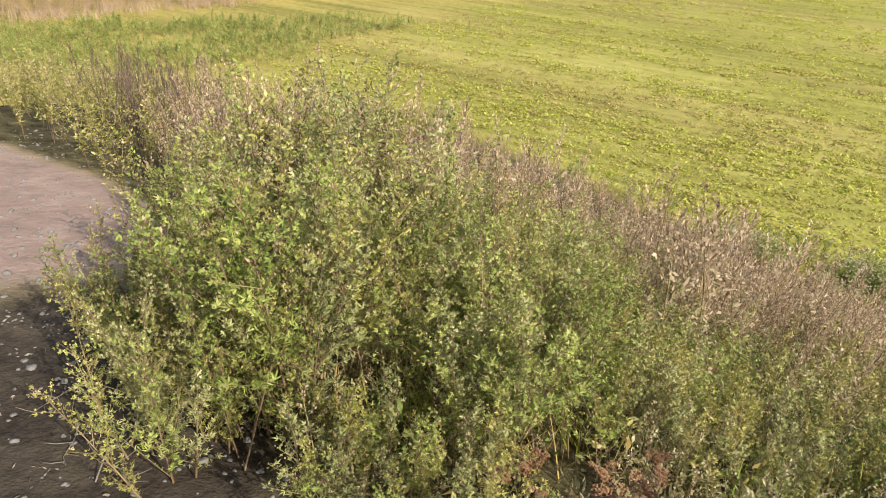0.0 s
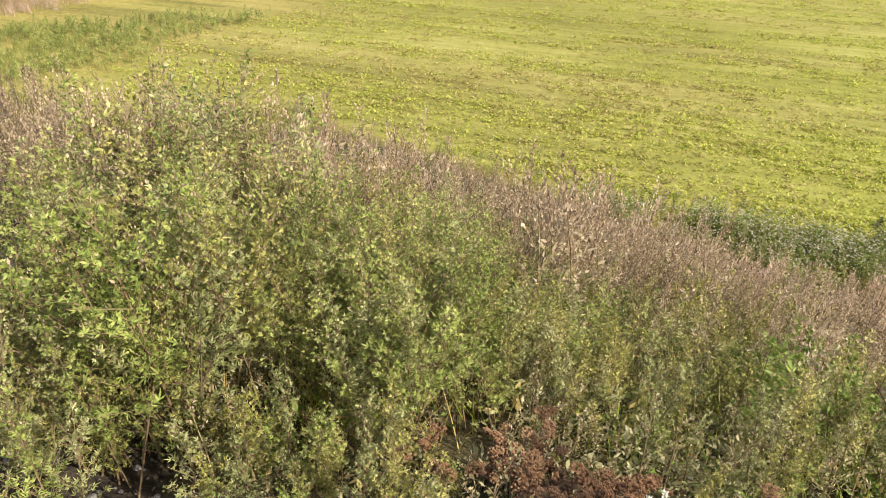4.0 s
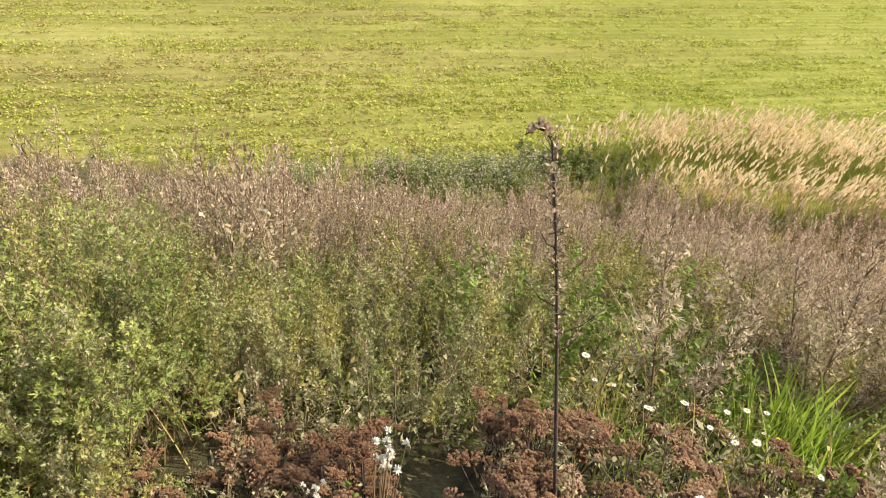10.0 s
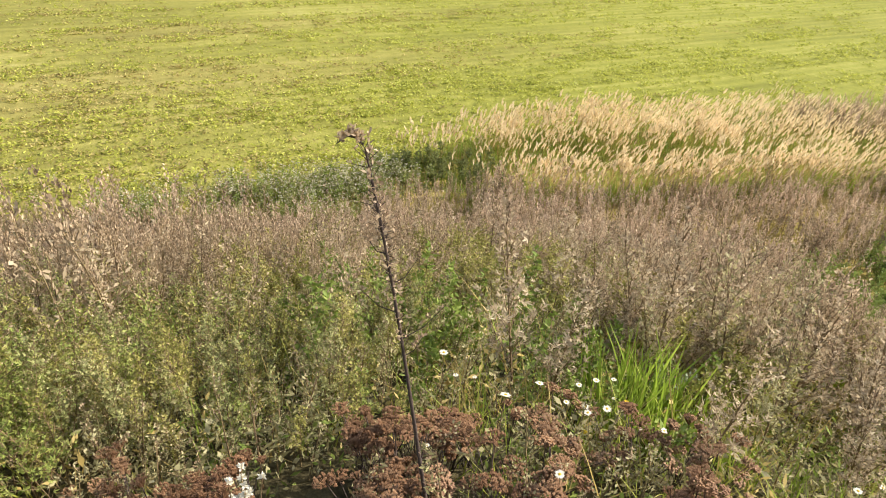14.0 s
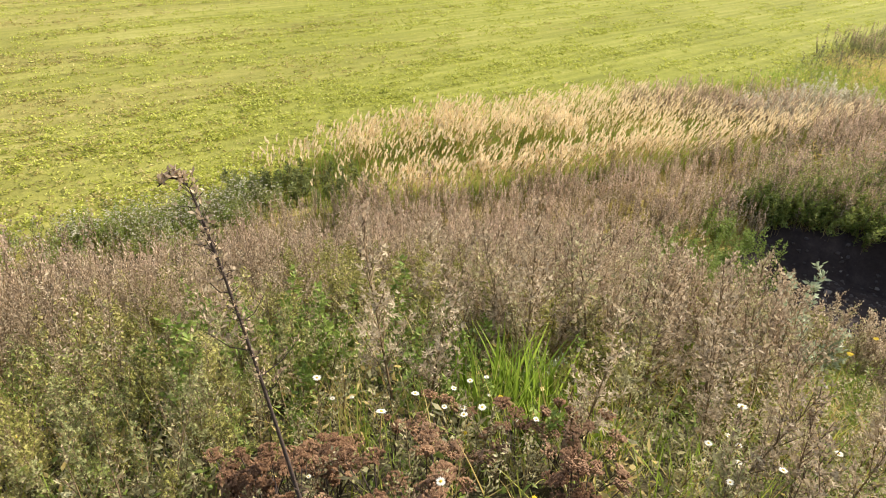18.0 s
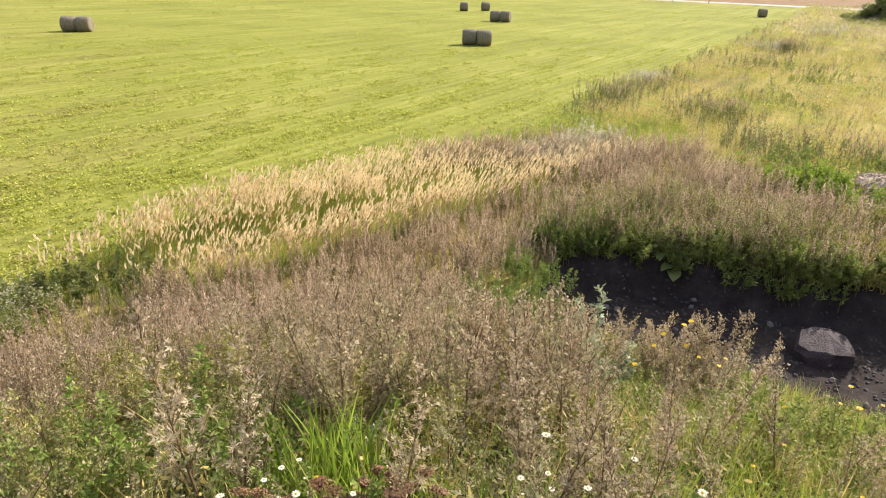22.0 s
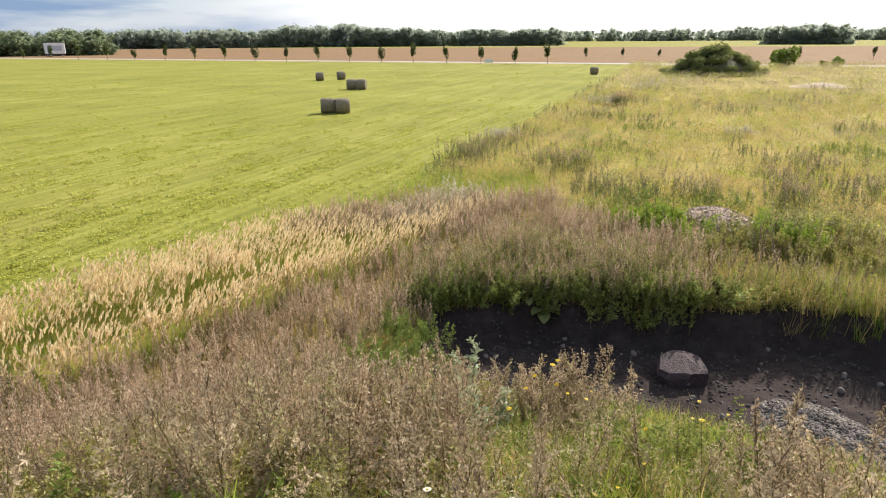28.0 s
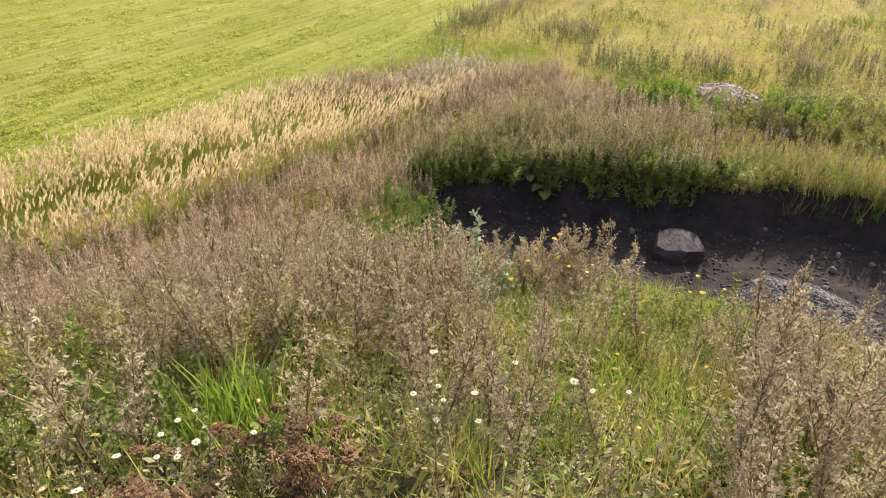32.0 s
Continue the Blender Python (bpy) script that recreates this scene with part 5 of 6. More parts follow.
def foot_flowers():
    """White fleabane and low green weeds along the foot of the heap."""
    s = []
    for _ in range(5):
        p = mugwort(0.42, 2, 6, 7, 0.0, 0.045, 0.15)
        for _ in range(5):
            at = rng.normal(size=3) * [0.14, 0.14, 0.03] + [0, 0, 0.43]
            for _ in range(3):
                p.leaf(at, around(1, 0.3, 1.6)[0], 0.026, 0.022, 2)
        s.append(p)
    x, y = polar(3000, 33, 92, 10.2, 14.5)
    d, u = ridge(x, y)
    ok = (np.abs(d - 11.9 + 0.4 * ripple(x, y, 0.7)) < 1.1) & (x < edge_x(y) + 1.5) & ((azimuth(x, y) < 63) | (rng.random(3000) < 0.15)) & (ripple(x, y, 1.2, 0.6) > -0.25)
    x, y = x[ok][:520], y[ok][:520]
    stuff("white_fleabane_growth", s, x, y, rng.uniform(0.55, 1.05, len(x)), [M_STEM, M_GREEN, M_FLUFF], "green weeds with small white flowers at the heap's foot", "weeds", 0.12)
    # A paler, thicker strip of them where the field comes nearest.
    f = rng.random(420)
    x = np.interp(f, [0, 0.35, 0.7, 1], [-11.4, -10.7, -9.85, -9.5]) + rng.normal(size=420) * 0.42
    y = np.interp(f, [0, 0.35, 0.7, 1], [3.6, 5.8, 7.4, 9.1]) + rng.normal(size=420) * 0.35
    ok = ripple(x, y, 1.7, 0.2) + 0.5 * ripple(x, y, 3.6) > -0.35
    x, y = x[ok], y[ok]
    for pick, leaf in ((slice(0, None, 2), M_GREYGREEN), (slice(1, None, 2), M_DOCK)):
        stuff("foot_herbs", s, x[pick], y[pick], rng.uniform(0.7, 1.3, len(x[pick])), [M_STEM, leaf, M_FLUFF], "pale green weeds with white flower heads beside the field", "weeds", 0.14)
    # Thistles in fluffy seed at the far end of the reeds.
    x, y = rng.normal(size=90) * 0.7 - 0.3, rng.normal(size=90) * 0.9 + 20.9
    stuff("seeding_thistle", [mugwort(0.8, 2, 6, 10, 1.0, 0.06, 0.2, (0.1, 0.5), foot=0.45) for _ in range(4)], x, y, rng.uniform(0.6, 1.05, 90), [M_STEM, M_FLUFF, M_FLUFF], "pale thistles in seed fluff beside the reeds", "weeds", 0.1)
    dark = [mugwort(0.42, 5, 10, 9, 0.0, 0.07, 0.9) for _ in range(3)]
    x, y = np.array([(-9.3, 10.3), (-8.9, 10.8), (-9.6, 9.9), (-8.6, 10.4), (-9.0, 9.8), (-9.9, 10.4), (-8.4, 11.2), (-10.2, 9.6), (-8.1, 10.9), (-8.75, 10.15), (-9.15, 10.6), (-9.45, 10.75), (-8.5, 10.75), (-9.75, 10.1), (-8.3, 11.05)]).T
    stuff("dock_growth", dark, x + 0.1, y - 0.85, rng.uniform(0.85, 1.35, len(x)), [M_TWIG, M_SHRUB, M_PURPLE], "dark green weeds in a hollow beside the reeds", "weeds", 0.15)


foot_flowers()


# ---- the fallow behind the pit ----
def fallow():
    t = [tuft(8, 0.30, 0.014, k % 3, 0.7, 0.14, 1) for k in range(9)]
    n = 30000
    a, r = np.radians(rng.uniform(-44, 6, n)), 13 + 75 * rng.random(n) ** 1.7
    x, y = -r * np.sin(a), r * np.cos(a)
    ok = (x > edge_x(y) - 0.2) & (pit_mask(x, y) < 0.05) & (rng.random(n) < 0.9)
    x, y = x[ok][:14000], y[ok][:14000]
    stuff("fallow_grass", t, x, y, rng.uniform(0.5, 1.2, len(x)) * (0.85 + 0.010 * np.hypot(x, y)), [M_STRAW, M_HAY, M_SAGE], "yellow-brown dry grass of the fallow land", "grass", 0.2)
    def herb():
        s = Shape()
        for _ in range(20):
            at = rng.normal(size=3) * [0.16, 0.16, 0] + [0, 0, rng.uniform(0.02, 0.34)]
            s.leaf(at, around(1, 0.3, 1.5)[0], rng.uniform(0.05, 0.10), rng.uniform(0.016, 0.032), 0)
        return s
    hs = [herb() for _ in range(5)]
    for mats, k, label in (([M_SAGE], 0.0, "pale grey-green weeds far out on the fallow"), ([M_GREY], 2.0, "dry pale weeds far out on the fallow"), ([M_HAY], 4.0, "green weeds far out on the fallow")):
        n = 5200
        a, r = np.radians(rng.uniform(-46, -4, n)), 62 + 95 * rng.random(n) ** 1.1
        x, y = -r * np.sin(a), r * np.cos(a)
        ok = (x > edge_x(y) + 0.2) & (y < road_y(x) - 6) & (ripple(x, y, 0.16, k) + 0.6 * ripple(x, y, 0.5, k) > -0.25) & (np.hypot(x - 47.5, (y - 83.5) * 1.3) > 4.2)
        x, y = x[ok][:1700], y[ok][:1700]
        stuff("far_fallow_weeds", hs, x, y, rng.uniform(1.2, 2.2, len(x)) * np.hypot(x, y) / 80, mats, label, "weeds", 0.2)
    for mats, shift, count, label in (([M_SHRUB], 5.3, 1150, "dark olive herbs in dapples over the fallow"), ([M_HAY], 0.0, 1800, "low green herbs spread over the fallow"), ([M_STRAW], 2.1, 2900, "low rusty-yellow herbs spread over the fallow"), ([M_GRASS], 4.0, 900, "fresh green weed patches on the fallow")):
        n = 9000
        a, r = np.radians(rng.uniform(-44, 4, n)), 14 + 62 * rng.random(n) ** 1.5
        x, y = -r * np.sin(a), r * np.cos(a)
        ok = (x > edge_x(y) + 0.2) & (pit_mask(x, y) < 0.05) & (ripple(x, y, 0.42, shift) + 0.7 * ripple(x, y, 1.3, shift) > 0.15)
        x, y = x[ok][:count], y[ok][:count]
        stuff("fallow_herbs", hs, x, y, rng.uniform(0.7, 1.4, len(x)) * (0.8 + 0.012 * np.hypot(x, y)), mats, label, "weeds", 0.2)
    w = [mugwort(0.7, 2, 6, 8, 0.8, 0.07, 0.3) for _ in range(5)]
    n = 5000
    a, r = np.radians(rng.uniform(-44, 2, n)), 15 + 90 * rng.random(n) ** 1.3
    x, y = -r * np.sin(a), r * np.cos(a)
    e = x - edge_x(y)
    ok = (e > -0.3) & (rng.random(n) < 0.07 + 0.9 * smooth(3.2, 0.4, e) * (ripple(x, y, 0.35) > 0.05) + 0.9 * (ripple(x, y, 0.3, 2.0) > 0.62))
    x, y = x[ok][:1500], y[ok][:1500]
    stuff("fallow_weeds", w, x, y, rng.uniform(0.7, 1.3, len(x)), [M_TWIG, M_SHRUB, M_PURPLE_DARK], "brown seeding weeds in clumps on the fallow", "weeds", 0.12)
    g = [mugwort(0.5, 3, 9, 9, 0.1, 0.06, 0.3) for _ in range(4)]
    x, y = polar(1500, -38, -2, 13.5, 23)
    q = (np.hypot((x - 6.4) / 2.6, (y - 19.5) / 1.6) < 1) | (np.hypot((x - 10.2) / 2.2, (y - 17.5) / 1.5) < 1) | ((np.hypot(x, y) < 15.6) & (azimuth(x, y) < -21) & (rng.random(1500) < 0.8))
    q &= (pit_mask(x, y) < 0.3) & (ripple(x, y, 1.5, 0.4) > -0.35)
    x, y = x[q][:330], y[q][:330]
    stuff("green_weeds", g, x, y, rng.uniform(0.6, 1.15, len(x)), [M_STEM, M_OLIVE, M_PURPLE], "lush yellow-green weeds on the pit bank and round the stones", "weeds", 0.15)
    tall = [mugwort(0.9, 2, 8, 12, 0.4, 0.08, 0.3) for _ in range(4)]
    x, y = rng.normal(size=34) * 0.8 + 10.0, rng.normal(size=34) * 0.6 + 17.6
    stuff("dark_weeds", tall, x, y, rng.uniform(0.6, 1.25, 34), [M_TWIG, M_GREEN, M_PURPLE], "tall green weeds before the gravel heap", "weeds", 0.12)
    h = [tuft(14, 0.75, 0.012, k % 2, 1.3, 0.1, 4) for k in range(5)]
    x, y = polar(4200, -44, -2, 12.9, 17.5)
    rim = 13.45 + 1.6 * smooth(-12, -38, azimuth(x, y))
    ok = (np.hypot(x, y) > rim + 0.05) & (np.hypot(x, y) < rim + 2.2) & (azimuth(x, y) < -17)
    x, y = x[ok][:520], y[ok][:520]
    stuff("bank_grass", h, x, y, rng.uniform(0.7, 1.1, len(x)), [M_STRAW, M_LUSH], "long grass hanging over the pit bank", "grass", 0.15)


fallow()


def fallow_clumps():
    """Single clumps of taller weeds that stand out of the fallow and along the field's edge."""
    brown = [mugwort(0.85, 2, 6, 12, 0.9, 0.06, 0.25, (0.1, 0.45)) for _ in range(4)]
    silver = [mugwort(0.7, 2, 7, 10, 0.0, 0.075, 0.25, (0.2, 0.7)) for _ in range(4)]
    green = [mugwort(0.6, 2, 7, 9, 0.0, 0.08, 0.3) for _ in range(4)]
    looks = ((brown, [M_TWIG, M_SHRUB, M_PURPLE], "brown seeding weeds in a clump on the fallow"),
             (silver, [M_STEM, M_FLUFF, M_PURPLE], "pale silvery weeds gone to fluff along the field edge"),
             (green, [M_STEM, M_DOCK, M_PURPLE], "fresh green weeds in a patch on the fallow"))
    spots = [(16.9, 61.8, 1.3, 1.5, 60, 0), (15.3, 63.0, 1.6, 1.2, 40, 1), (3.7, 41.4, 1.0, 1.0, 40, 1), (1.6, 33.6, 1.3, 1.1, 60, 0), (2.6, 37.0, 1.5, 1.0, 50, 0), (5.7, 30.3, 1.4, 1.1, 70, 0),
             (18.9, 41.3, 1.0, 0.9, 26, 1), (33.5, 97, 4.5, 1.2, 60, 1), (25.0, 83.0, 2.5, 1.2, 50, 1), (28.5, 90.0, 3.0, 1.2, 40, 1), (0.2, 22.8, 1.0, 1.0, 60, 1), (-1.2, 21.2, 0.8, 1.0, 40, 1),
             (11.8, 51.0, 1.6, 1.1, 40, 0), (16.5, 28.9, 1.6, 1.0, 60, 0), (13.6, 26.0, 1.2, 0.9, 40, 0), (15.5, 23.8, 1.5, 1.0, 70, 0), (9.3, 23.0, 1.3, 1.0, 50, 0), (12.2, 22.3, 1.0, 1.1, 50, 0),
             (7.0, 21.5, 1.4, 0.9, 70, 2), (9.5, 21.6, 0.9, 0.9, 40, 2), (22.0, 34.0, 2.0, 0.9, 50, 2), (9.0, 36.0, 2.2, 0.8, 50, 2), (24.0, 55.0, 2.6, 1.0, 50, 0), (34.0, 62.0, 3.0, 1.0, 40, 0), (14.5, 45.0, 2.0, 0.9, 40, 2)]
    for k, (shapes, mats, label) in enumerate(looks):
        at = [(cx + rng.normal(size=n) * w * 0.6, cy + rng.normal(size=n) * w * 0.6, np.full(n, h)) for cx, cy, w, h, n, look_of in spots if look_of == k]
        x, y, h = (np.concatenate(c) for c in zip(*at))
        stuff("fallow_clumps", shapes, x, y, h * rng.uniform(0.6, 1.1, len(x)), mats, label, "weeds", 0.1)


fallow_clumps()


# ---- weeds and reed patch past the heap's far end ----
def far_end():
    w = [mugwort(1.0, 2, 8, 10, 0.4, 0.06, 0.3) for _ in range(5)]
    x, y = polar(5000, 96, 150, 6.2, 17)
    d, u = ridge(x, y)
    a = azimuth(x, y)
    ok = (d > soil_reach(u) + 0.1 + 0.2 * ripple(x, y, 1.3)) & (d < 12) & ((a > 114) | (d > 9))
    x, y = x[ok][:700], y[ok][:700]
    stuff("mixed_weeds", w, x, y, rng.uniform(0.5, 0.9, len(x)), [M_STEM, M_OLIVE, M_PURPLE], "mixed green and brown weeds behind the bare soil", "weeds", 0.1)
    bush = [plant_thing("brown_mugwort", mugwort(1.5, 3, 12, 18, 1.0, 0.04, 0.3, (0.1, 0.45)), [M_TWIG, M_PURPLE_DARK, M_PURPLE_DARK], [(0, "stem"), (2, "seed_head"), (3, "twig")],
                        "dark purple-brown dry mugwort standing on the crest", "weed", "brown mugwort clump") for _ in range(3)]
    x, y = rng.normal(size=26) * 0.40 - 7.3, rng.normal(size=26) * 0.40 - 4.6
    put_copies(bush, x, y, rng.uniform(0.6, 0.88, 26), 0.08)
    t = [tuft(9, 0.6, 0.014, k % 3, 0.6, 0.14, 2) for k in range(6)]
    x, y = spread_over(9000, -38, -6, -30, -3, lambda x, y: 1 - in_field(x, y))
    d, u = ridge(x, y)
    ok = (d > 8) & (np.hypot(x, y) > 11) & (np.hypot(x, y) < 30) & (azimuth(x, y) < 150)
    x, y = x[ok][:5200], y[ok][:5200]
    stuff("verge_grass", t, x, y, rng.uniform(0.7, 1.3, len(x)) * (1 - 0.55 * smooth(17, 24, np.hypot(x, y))), [M_DOCK, M_STRAW, M_GREYGREEN], "tall green and straw grass on the verge", "grass", 0.15)
    g = [mugwort(0.8, 2, 7, 9, 0.1, 0.10, 0.4) for _ in range(4)]
    x, y = polar(5000, 96, 138, 21, 30.5)
    ok = (in_field(x, y) < 0.5) & (ridge(x, y)[0] > 8) & (ripple(x, y, 0.5) > -0.5)
    x, y = x[ok][:1000], y[ok][:1000]
    stuff("verge_weeds", g, x, y, rng.uniform(0.35, 0.75, len(x)), [M_STEM, M_GREEN, M_PURPLE], "low green weeds in front of the reeds", "weeds", 0.15)
    reed = [small_reed(0.12) for _ in range(5)]
    x, y = spread_over(16000, -44, -14, -40, -8, lambda x, y: smooth(-0.5, 0.7, np.hypot(x, y) + 0.8 * ripple(x, y, 0.5) - np.interp(azimuth(x, y), [112, 119, 123, 126, 134], [36, 33.4, 32.6, 31.3, 32.3])))
    ok = (azimuth(x, y) > 111) & (azimuth(x, y) < 144) & (np.hypot(x, y) < 38.5)
    x, y = x[ok][:2100], y[ok][:2100]
    stuff("reed_stand", reed, x, y, rng.uniform(0.85, 1.2, len(x)), [M_PLUME_PINK, M_PLUME_PINK, M_STRAW], "stand of pinkish-brown dry reeds", "reeds", 0.1)


far_end()


def far_hedge():
    """Dark bushes behind the reeds past the heap's far end."""
    model = shrub("hedge_bush", "dark green bush in the hedge behind the reeds", 3.4, 3.2, 420, 0.34, M_TREE, "hedge behind the reeds")
    for k in range(26):
        a, r = radians(112 + 1.25 * k), 44.5 + rng.uniform(-1, 1.5)
        m = stand(-r * math.sin(a), r * math.cos(a), rng.uniform(0, 6), rng.uniform(0.75, 1.15), 0.05)
        if k:
            copy_thing(model, m).matrix_basis = m
        else:
            model.matrix_basis = m


def bare_soil_stones():
    clods = [rock_shape(0.03, 0.026, 0.018, 160 + k, 7, 5) for k in range(5)]
    x, y = polar(9000, 110, 160, 1.6, 9.5)
    d, u = ridge(x, y)
    ok = d < 1.9
    x, y = x[ok][:2600], y[ok][:2600]
    stuff("soil_crumbs", clods, x, y, rng.uniform(0.18, 0.45, len(x)) + 0.8 * rng.random(len(x)) ** 6, [M_GRAVEL], "pale crumbs and small stones on bare soil", "soil", 0.3)


bare_soil_stones()


def soil_litter():
    """Fallen leaves and dry bits on the dark soil before the thicket."""
    bits = []
    for _ in range(5):
        b = Shape()
        for _ in range(5):
            b.leaf(rng.normal(size=3) * [0.05, 0.05, 0] + [0, 0, 0.006], np.append(rng.normal(size=2), 0.2), rng.uniform(0.015, 0.04), rng.uniform(0.006, 0.014), 0)
        bits.append(b)
    x, y = polar(900, 118, 152, 1.5, 4.6)
    ok = ridge(x, y)[0] < 1.6
    x, y = x[ok][:200], y[ok][:200]
    stuff("leaf_litter", bits, x, y, rng.uniform(0.4, 1.0, len(x)), [M_PALE], "pale fallen leaves and bits on dark soil", "litter", 0.1)


soil_litter()


def dead_twigs():
    root = tagged(new("dead_branch"), "bleached dead branch lying on dark soil", "branch", "dead branches")
    s = Shape()
    s.tube([(0, 0, 0.03), (0.25, 0.05, 0.10), (0.5, 0.02, 0.12), (0.7, 0.12, 0.2)], [0.009, 0.007, 0.005, 0.002], 0, 5)
    for f, dx, dy, dz in ((0.2, 0.1, 0.22, 0.12), (0.3, 0.12, -0.2, 0.15), (0.45, 0.15, 0.18, 0.1), (0.55, 0.1, -0.14, 0.12)):
        p = np.array([f, 0.04, 0.11])
        s.tube([p, p + (dx * 0.5, dy * 0.6, dz * 0.4), p + (dx, dy, dz)], [0.005, 0.004, 0.0015], 0, 4)
    part("branch_wood", s.arrays(), [M_PALE], root)
    for k, (x, y, a, z) in enumerate([(-1.85, -1.75, 20, 0.1), (-1.7, -1.55, 60, 0.16), (-2.1, -1.95, 350, 0.2), (-1.6, -1.5, 180, 0.05), (-1.95, -1.6, 80, 0.1)]):
        m = pose(x, y, float(ground(x, y)), 0, 0, a) @ Matrix.Scale(0.36, 4)
        if k:
            copy_thing(root, m).matrix_basis = m
        else:
            root.matrix_basis = m


dead_twigs()


# ---- the mown field ----
def field_grass():
    def sward():
        s = Shape()
        for _ in range(9):
            at = rng.normal(size=3) * [0.10, 0.07, 0] + [0, 0, rng.uniform(0.0, 0.04)]
            s.leaf(at, around(1, 0.85, 1.5)[0], rng.uniform(0.05, 0.11), rng.uniform(0.024, 0.042), 0)
        return s
    t = [sward() for _ in range(6)]
    n = 90000
    a, r = np.radians(rng.uniform(-14, 130, n // 6)), 10 + 120 * rng.random(n // 6) ** 2.3
    # Tussocks: six or so tufts round each centre, drawn out along the mowing.
    off, on = rng.normal(size=n) * 0.15, rng.normal(size=n) * 0.55
    rows = np.round((-r * np.sin(a) * math.cos(radians(20.5)) - r * np.cos(a) * math.sin(radians(20.5))) / 0.62) * 0.62
    along = -r * np.sin(a) * math.sin(radians(20.5)) + r * np.cos(a) * math.cos(radians(20.5))
    cx, cy = rows * math.cos(radians(20.5)) + along * math.sin(radians(20.5)), along * math.cos(radians(20.5)) - rows * math.sin(radians(20.5))
    x = np.repeat(cx, 6) + off * math.cos(radians(20.5)) + on * math.sin(radians(20.5))
    y = np.repeat(cy, 6) - off * math.sin(radians(20.5)) + on * math.cos(radians(20.5))
    ok = (in_field(x, y) > rng.random(n)) & (rng.random(n) < 1 - 0.8 * smooth(38, 75, np.hypot(x, y)))
    # Thinner along the wheel and swath lines of the mowing.
    across = x * math.cos(radians(20.5)) - y * math.sin(radians(20.5))
    ok &= rng.random(n) < 0.45 + 0.55 * smooth(-0.7, 0.5, np.sin(across * 1.31 + 0.8 * ripple(x, y, 0.1)) + np.sin(across * 2.17 + 1.0) + np.sin(across * 0.61) + 0.8 * ripple(x, y, 0.5))
    x, y = x[ok], y[ok]
    brown = rng.random(len(x)) < dryness(x, y) * (1 - 0.6 * smooth(25, 50, np.hypot(x, y)))
    for pick, m, label in ((~brown, M_HAY, "short mown yellow-green grass of the hay field"), (brown, M_HAY_DRY, "dried brown mown grass in streaks on the field")):
        stuff("field_grass", t, x[pick], y[pick], rng.uniform(0.7, 1.5, pick.sum()) * (0.85 + 0.006 * np.hypot(x[pick], y[pick])), [m], label, "grass", 0.3)


field_grass()


# ---- round bales ----
def bale_shape(width=1.22, rad=0.66):
    s = Shape()
    n, prof = 28, [(-0.5, 0.55), (-0.5, 0.8), (-0.47, 0.89), (-0.4, 0.955), (-0.2, 1.0), (0, 1.012), (0.2, 1.0), (0.4, 0.955), (0.47, 0.89), (0.5, 0.8), (0.5, 0.55)]
    th = np.linspace(0, 2 * np.pi, n, endpoint=False)
    V = []
    for k, (w, f) in enumerate(prof):
        wob = rad * f * (1 + 0.012 * rng.normal(size=n))
        V += [(w * width, wob[i] * np.cos(t), max(-rad * 0.955, wob[i] * np.sin(t)) + rad * 0.955) for i, t in enumerate(th)]
    Q = [[i * n + j, i * n + (j + 1) % n, (i + 1) * n + (j + 1) % n, (i + 1) * n + j] for i in range(len(prof) - 1) for j in range(n)]
    s.add(V, Q, 0)
    for w in (-0.5, 0.5):
        ring = [(w * width * 0.985, rad * 0.56 * np.cos(t), rad * 0.56 * np.sin(t) + rad * 0.955) for t in th]
        s.add(ring + [(w * width * 0.96, 0, rad * 0.955)], [[n, j, j + 1, (j + 2) % n] for j in range(0, n, 2)], 0)
    return s


def bales():
    model = tagged(new("hay_bale"), "grey-brown weathered round hay bale on the mown field", "hay bale", "bales on the field")
    roll = part("bale_body", bale_shape().arrays(), [M_BALE], model)
    net = Shape()
    for w in np.linspace(-0.44, 0.44, 9):
        th = np.linspace(0, 2 * np.pi, 21)
        net.add([(w * 1.22 + dx, (0.676 - 0.24 * w * w) * np.cos(t), (0.676 - 0.24 * w * w) * np.sin(t) + 0.632) for t in th for dx in (-0.012, 0.012)],
                [[2 * i, 2 * i + 1, 2 * i + 3, 2 * i + 2] for i in range(20)], 0)
    part("net_wrap", net.arrays(), [M_NET], roll, "thin net wrap")
    spots = [(-9.75, 56.6, 8), (-8.5, 56.4, 14), (-11.4, 84.4, 3), (-10.1, 84.2, -8), (-18.8, 103.4, 6), (-15.9, 106.0, 22), (26.5, 116.0, 5), (-44.9, 52.2, 22), (-43.7, 52.6, 14)]
    for k, (x, y, turn) in enumerate(spots):
        m = pose(x, y, float(ground(x, y)), 0, 0, turn)
        if k == 0:
            model.matrix_basis = m
        else:
            copy_thing(model, m)


bales()


# ---- road, roadside trees, distance ----
def road():
    x = np.linspace(-420, 420, 60)
    V, w = [], 3.6
    for k in x:
        yc = float(road_y(k))
        for off, z in ((-w / 2 - 0.6, -0.02), (-w / 2, 0.14), (w / 2, 0.14), (w / 2 + 0.6, -0.02)):
            V.append((k, yc + off, z))
    Q = [[4 * i + j, 4 * i + j + 4, 4 * i + j + 5, 4 * i + j + 1] for i in range(59) for j in range(3)]
    tagged(new("road", plain_mesh("road", V, Q, [M_ROAD])), "pale gravel road between field and stubble", "road", kind="structure")


road()


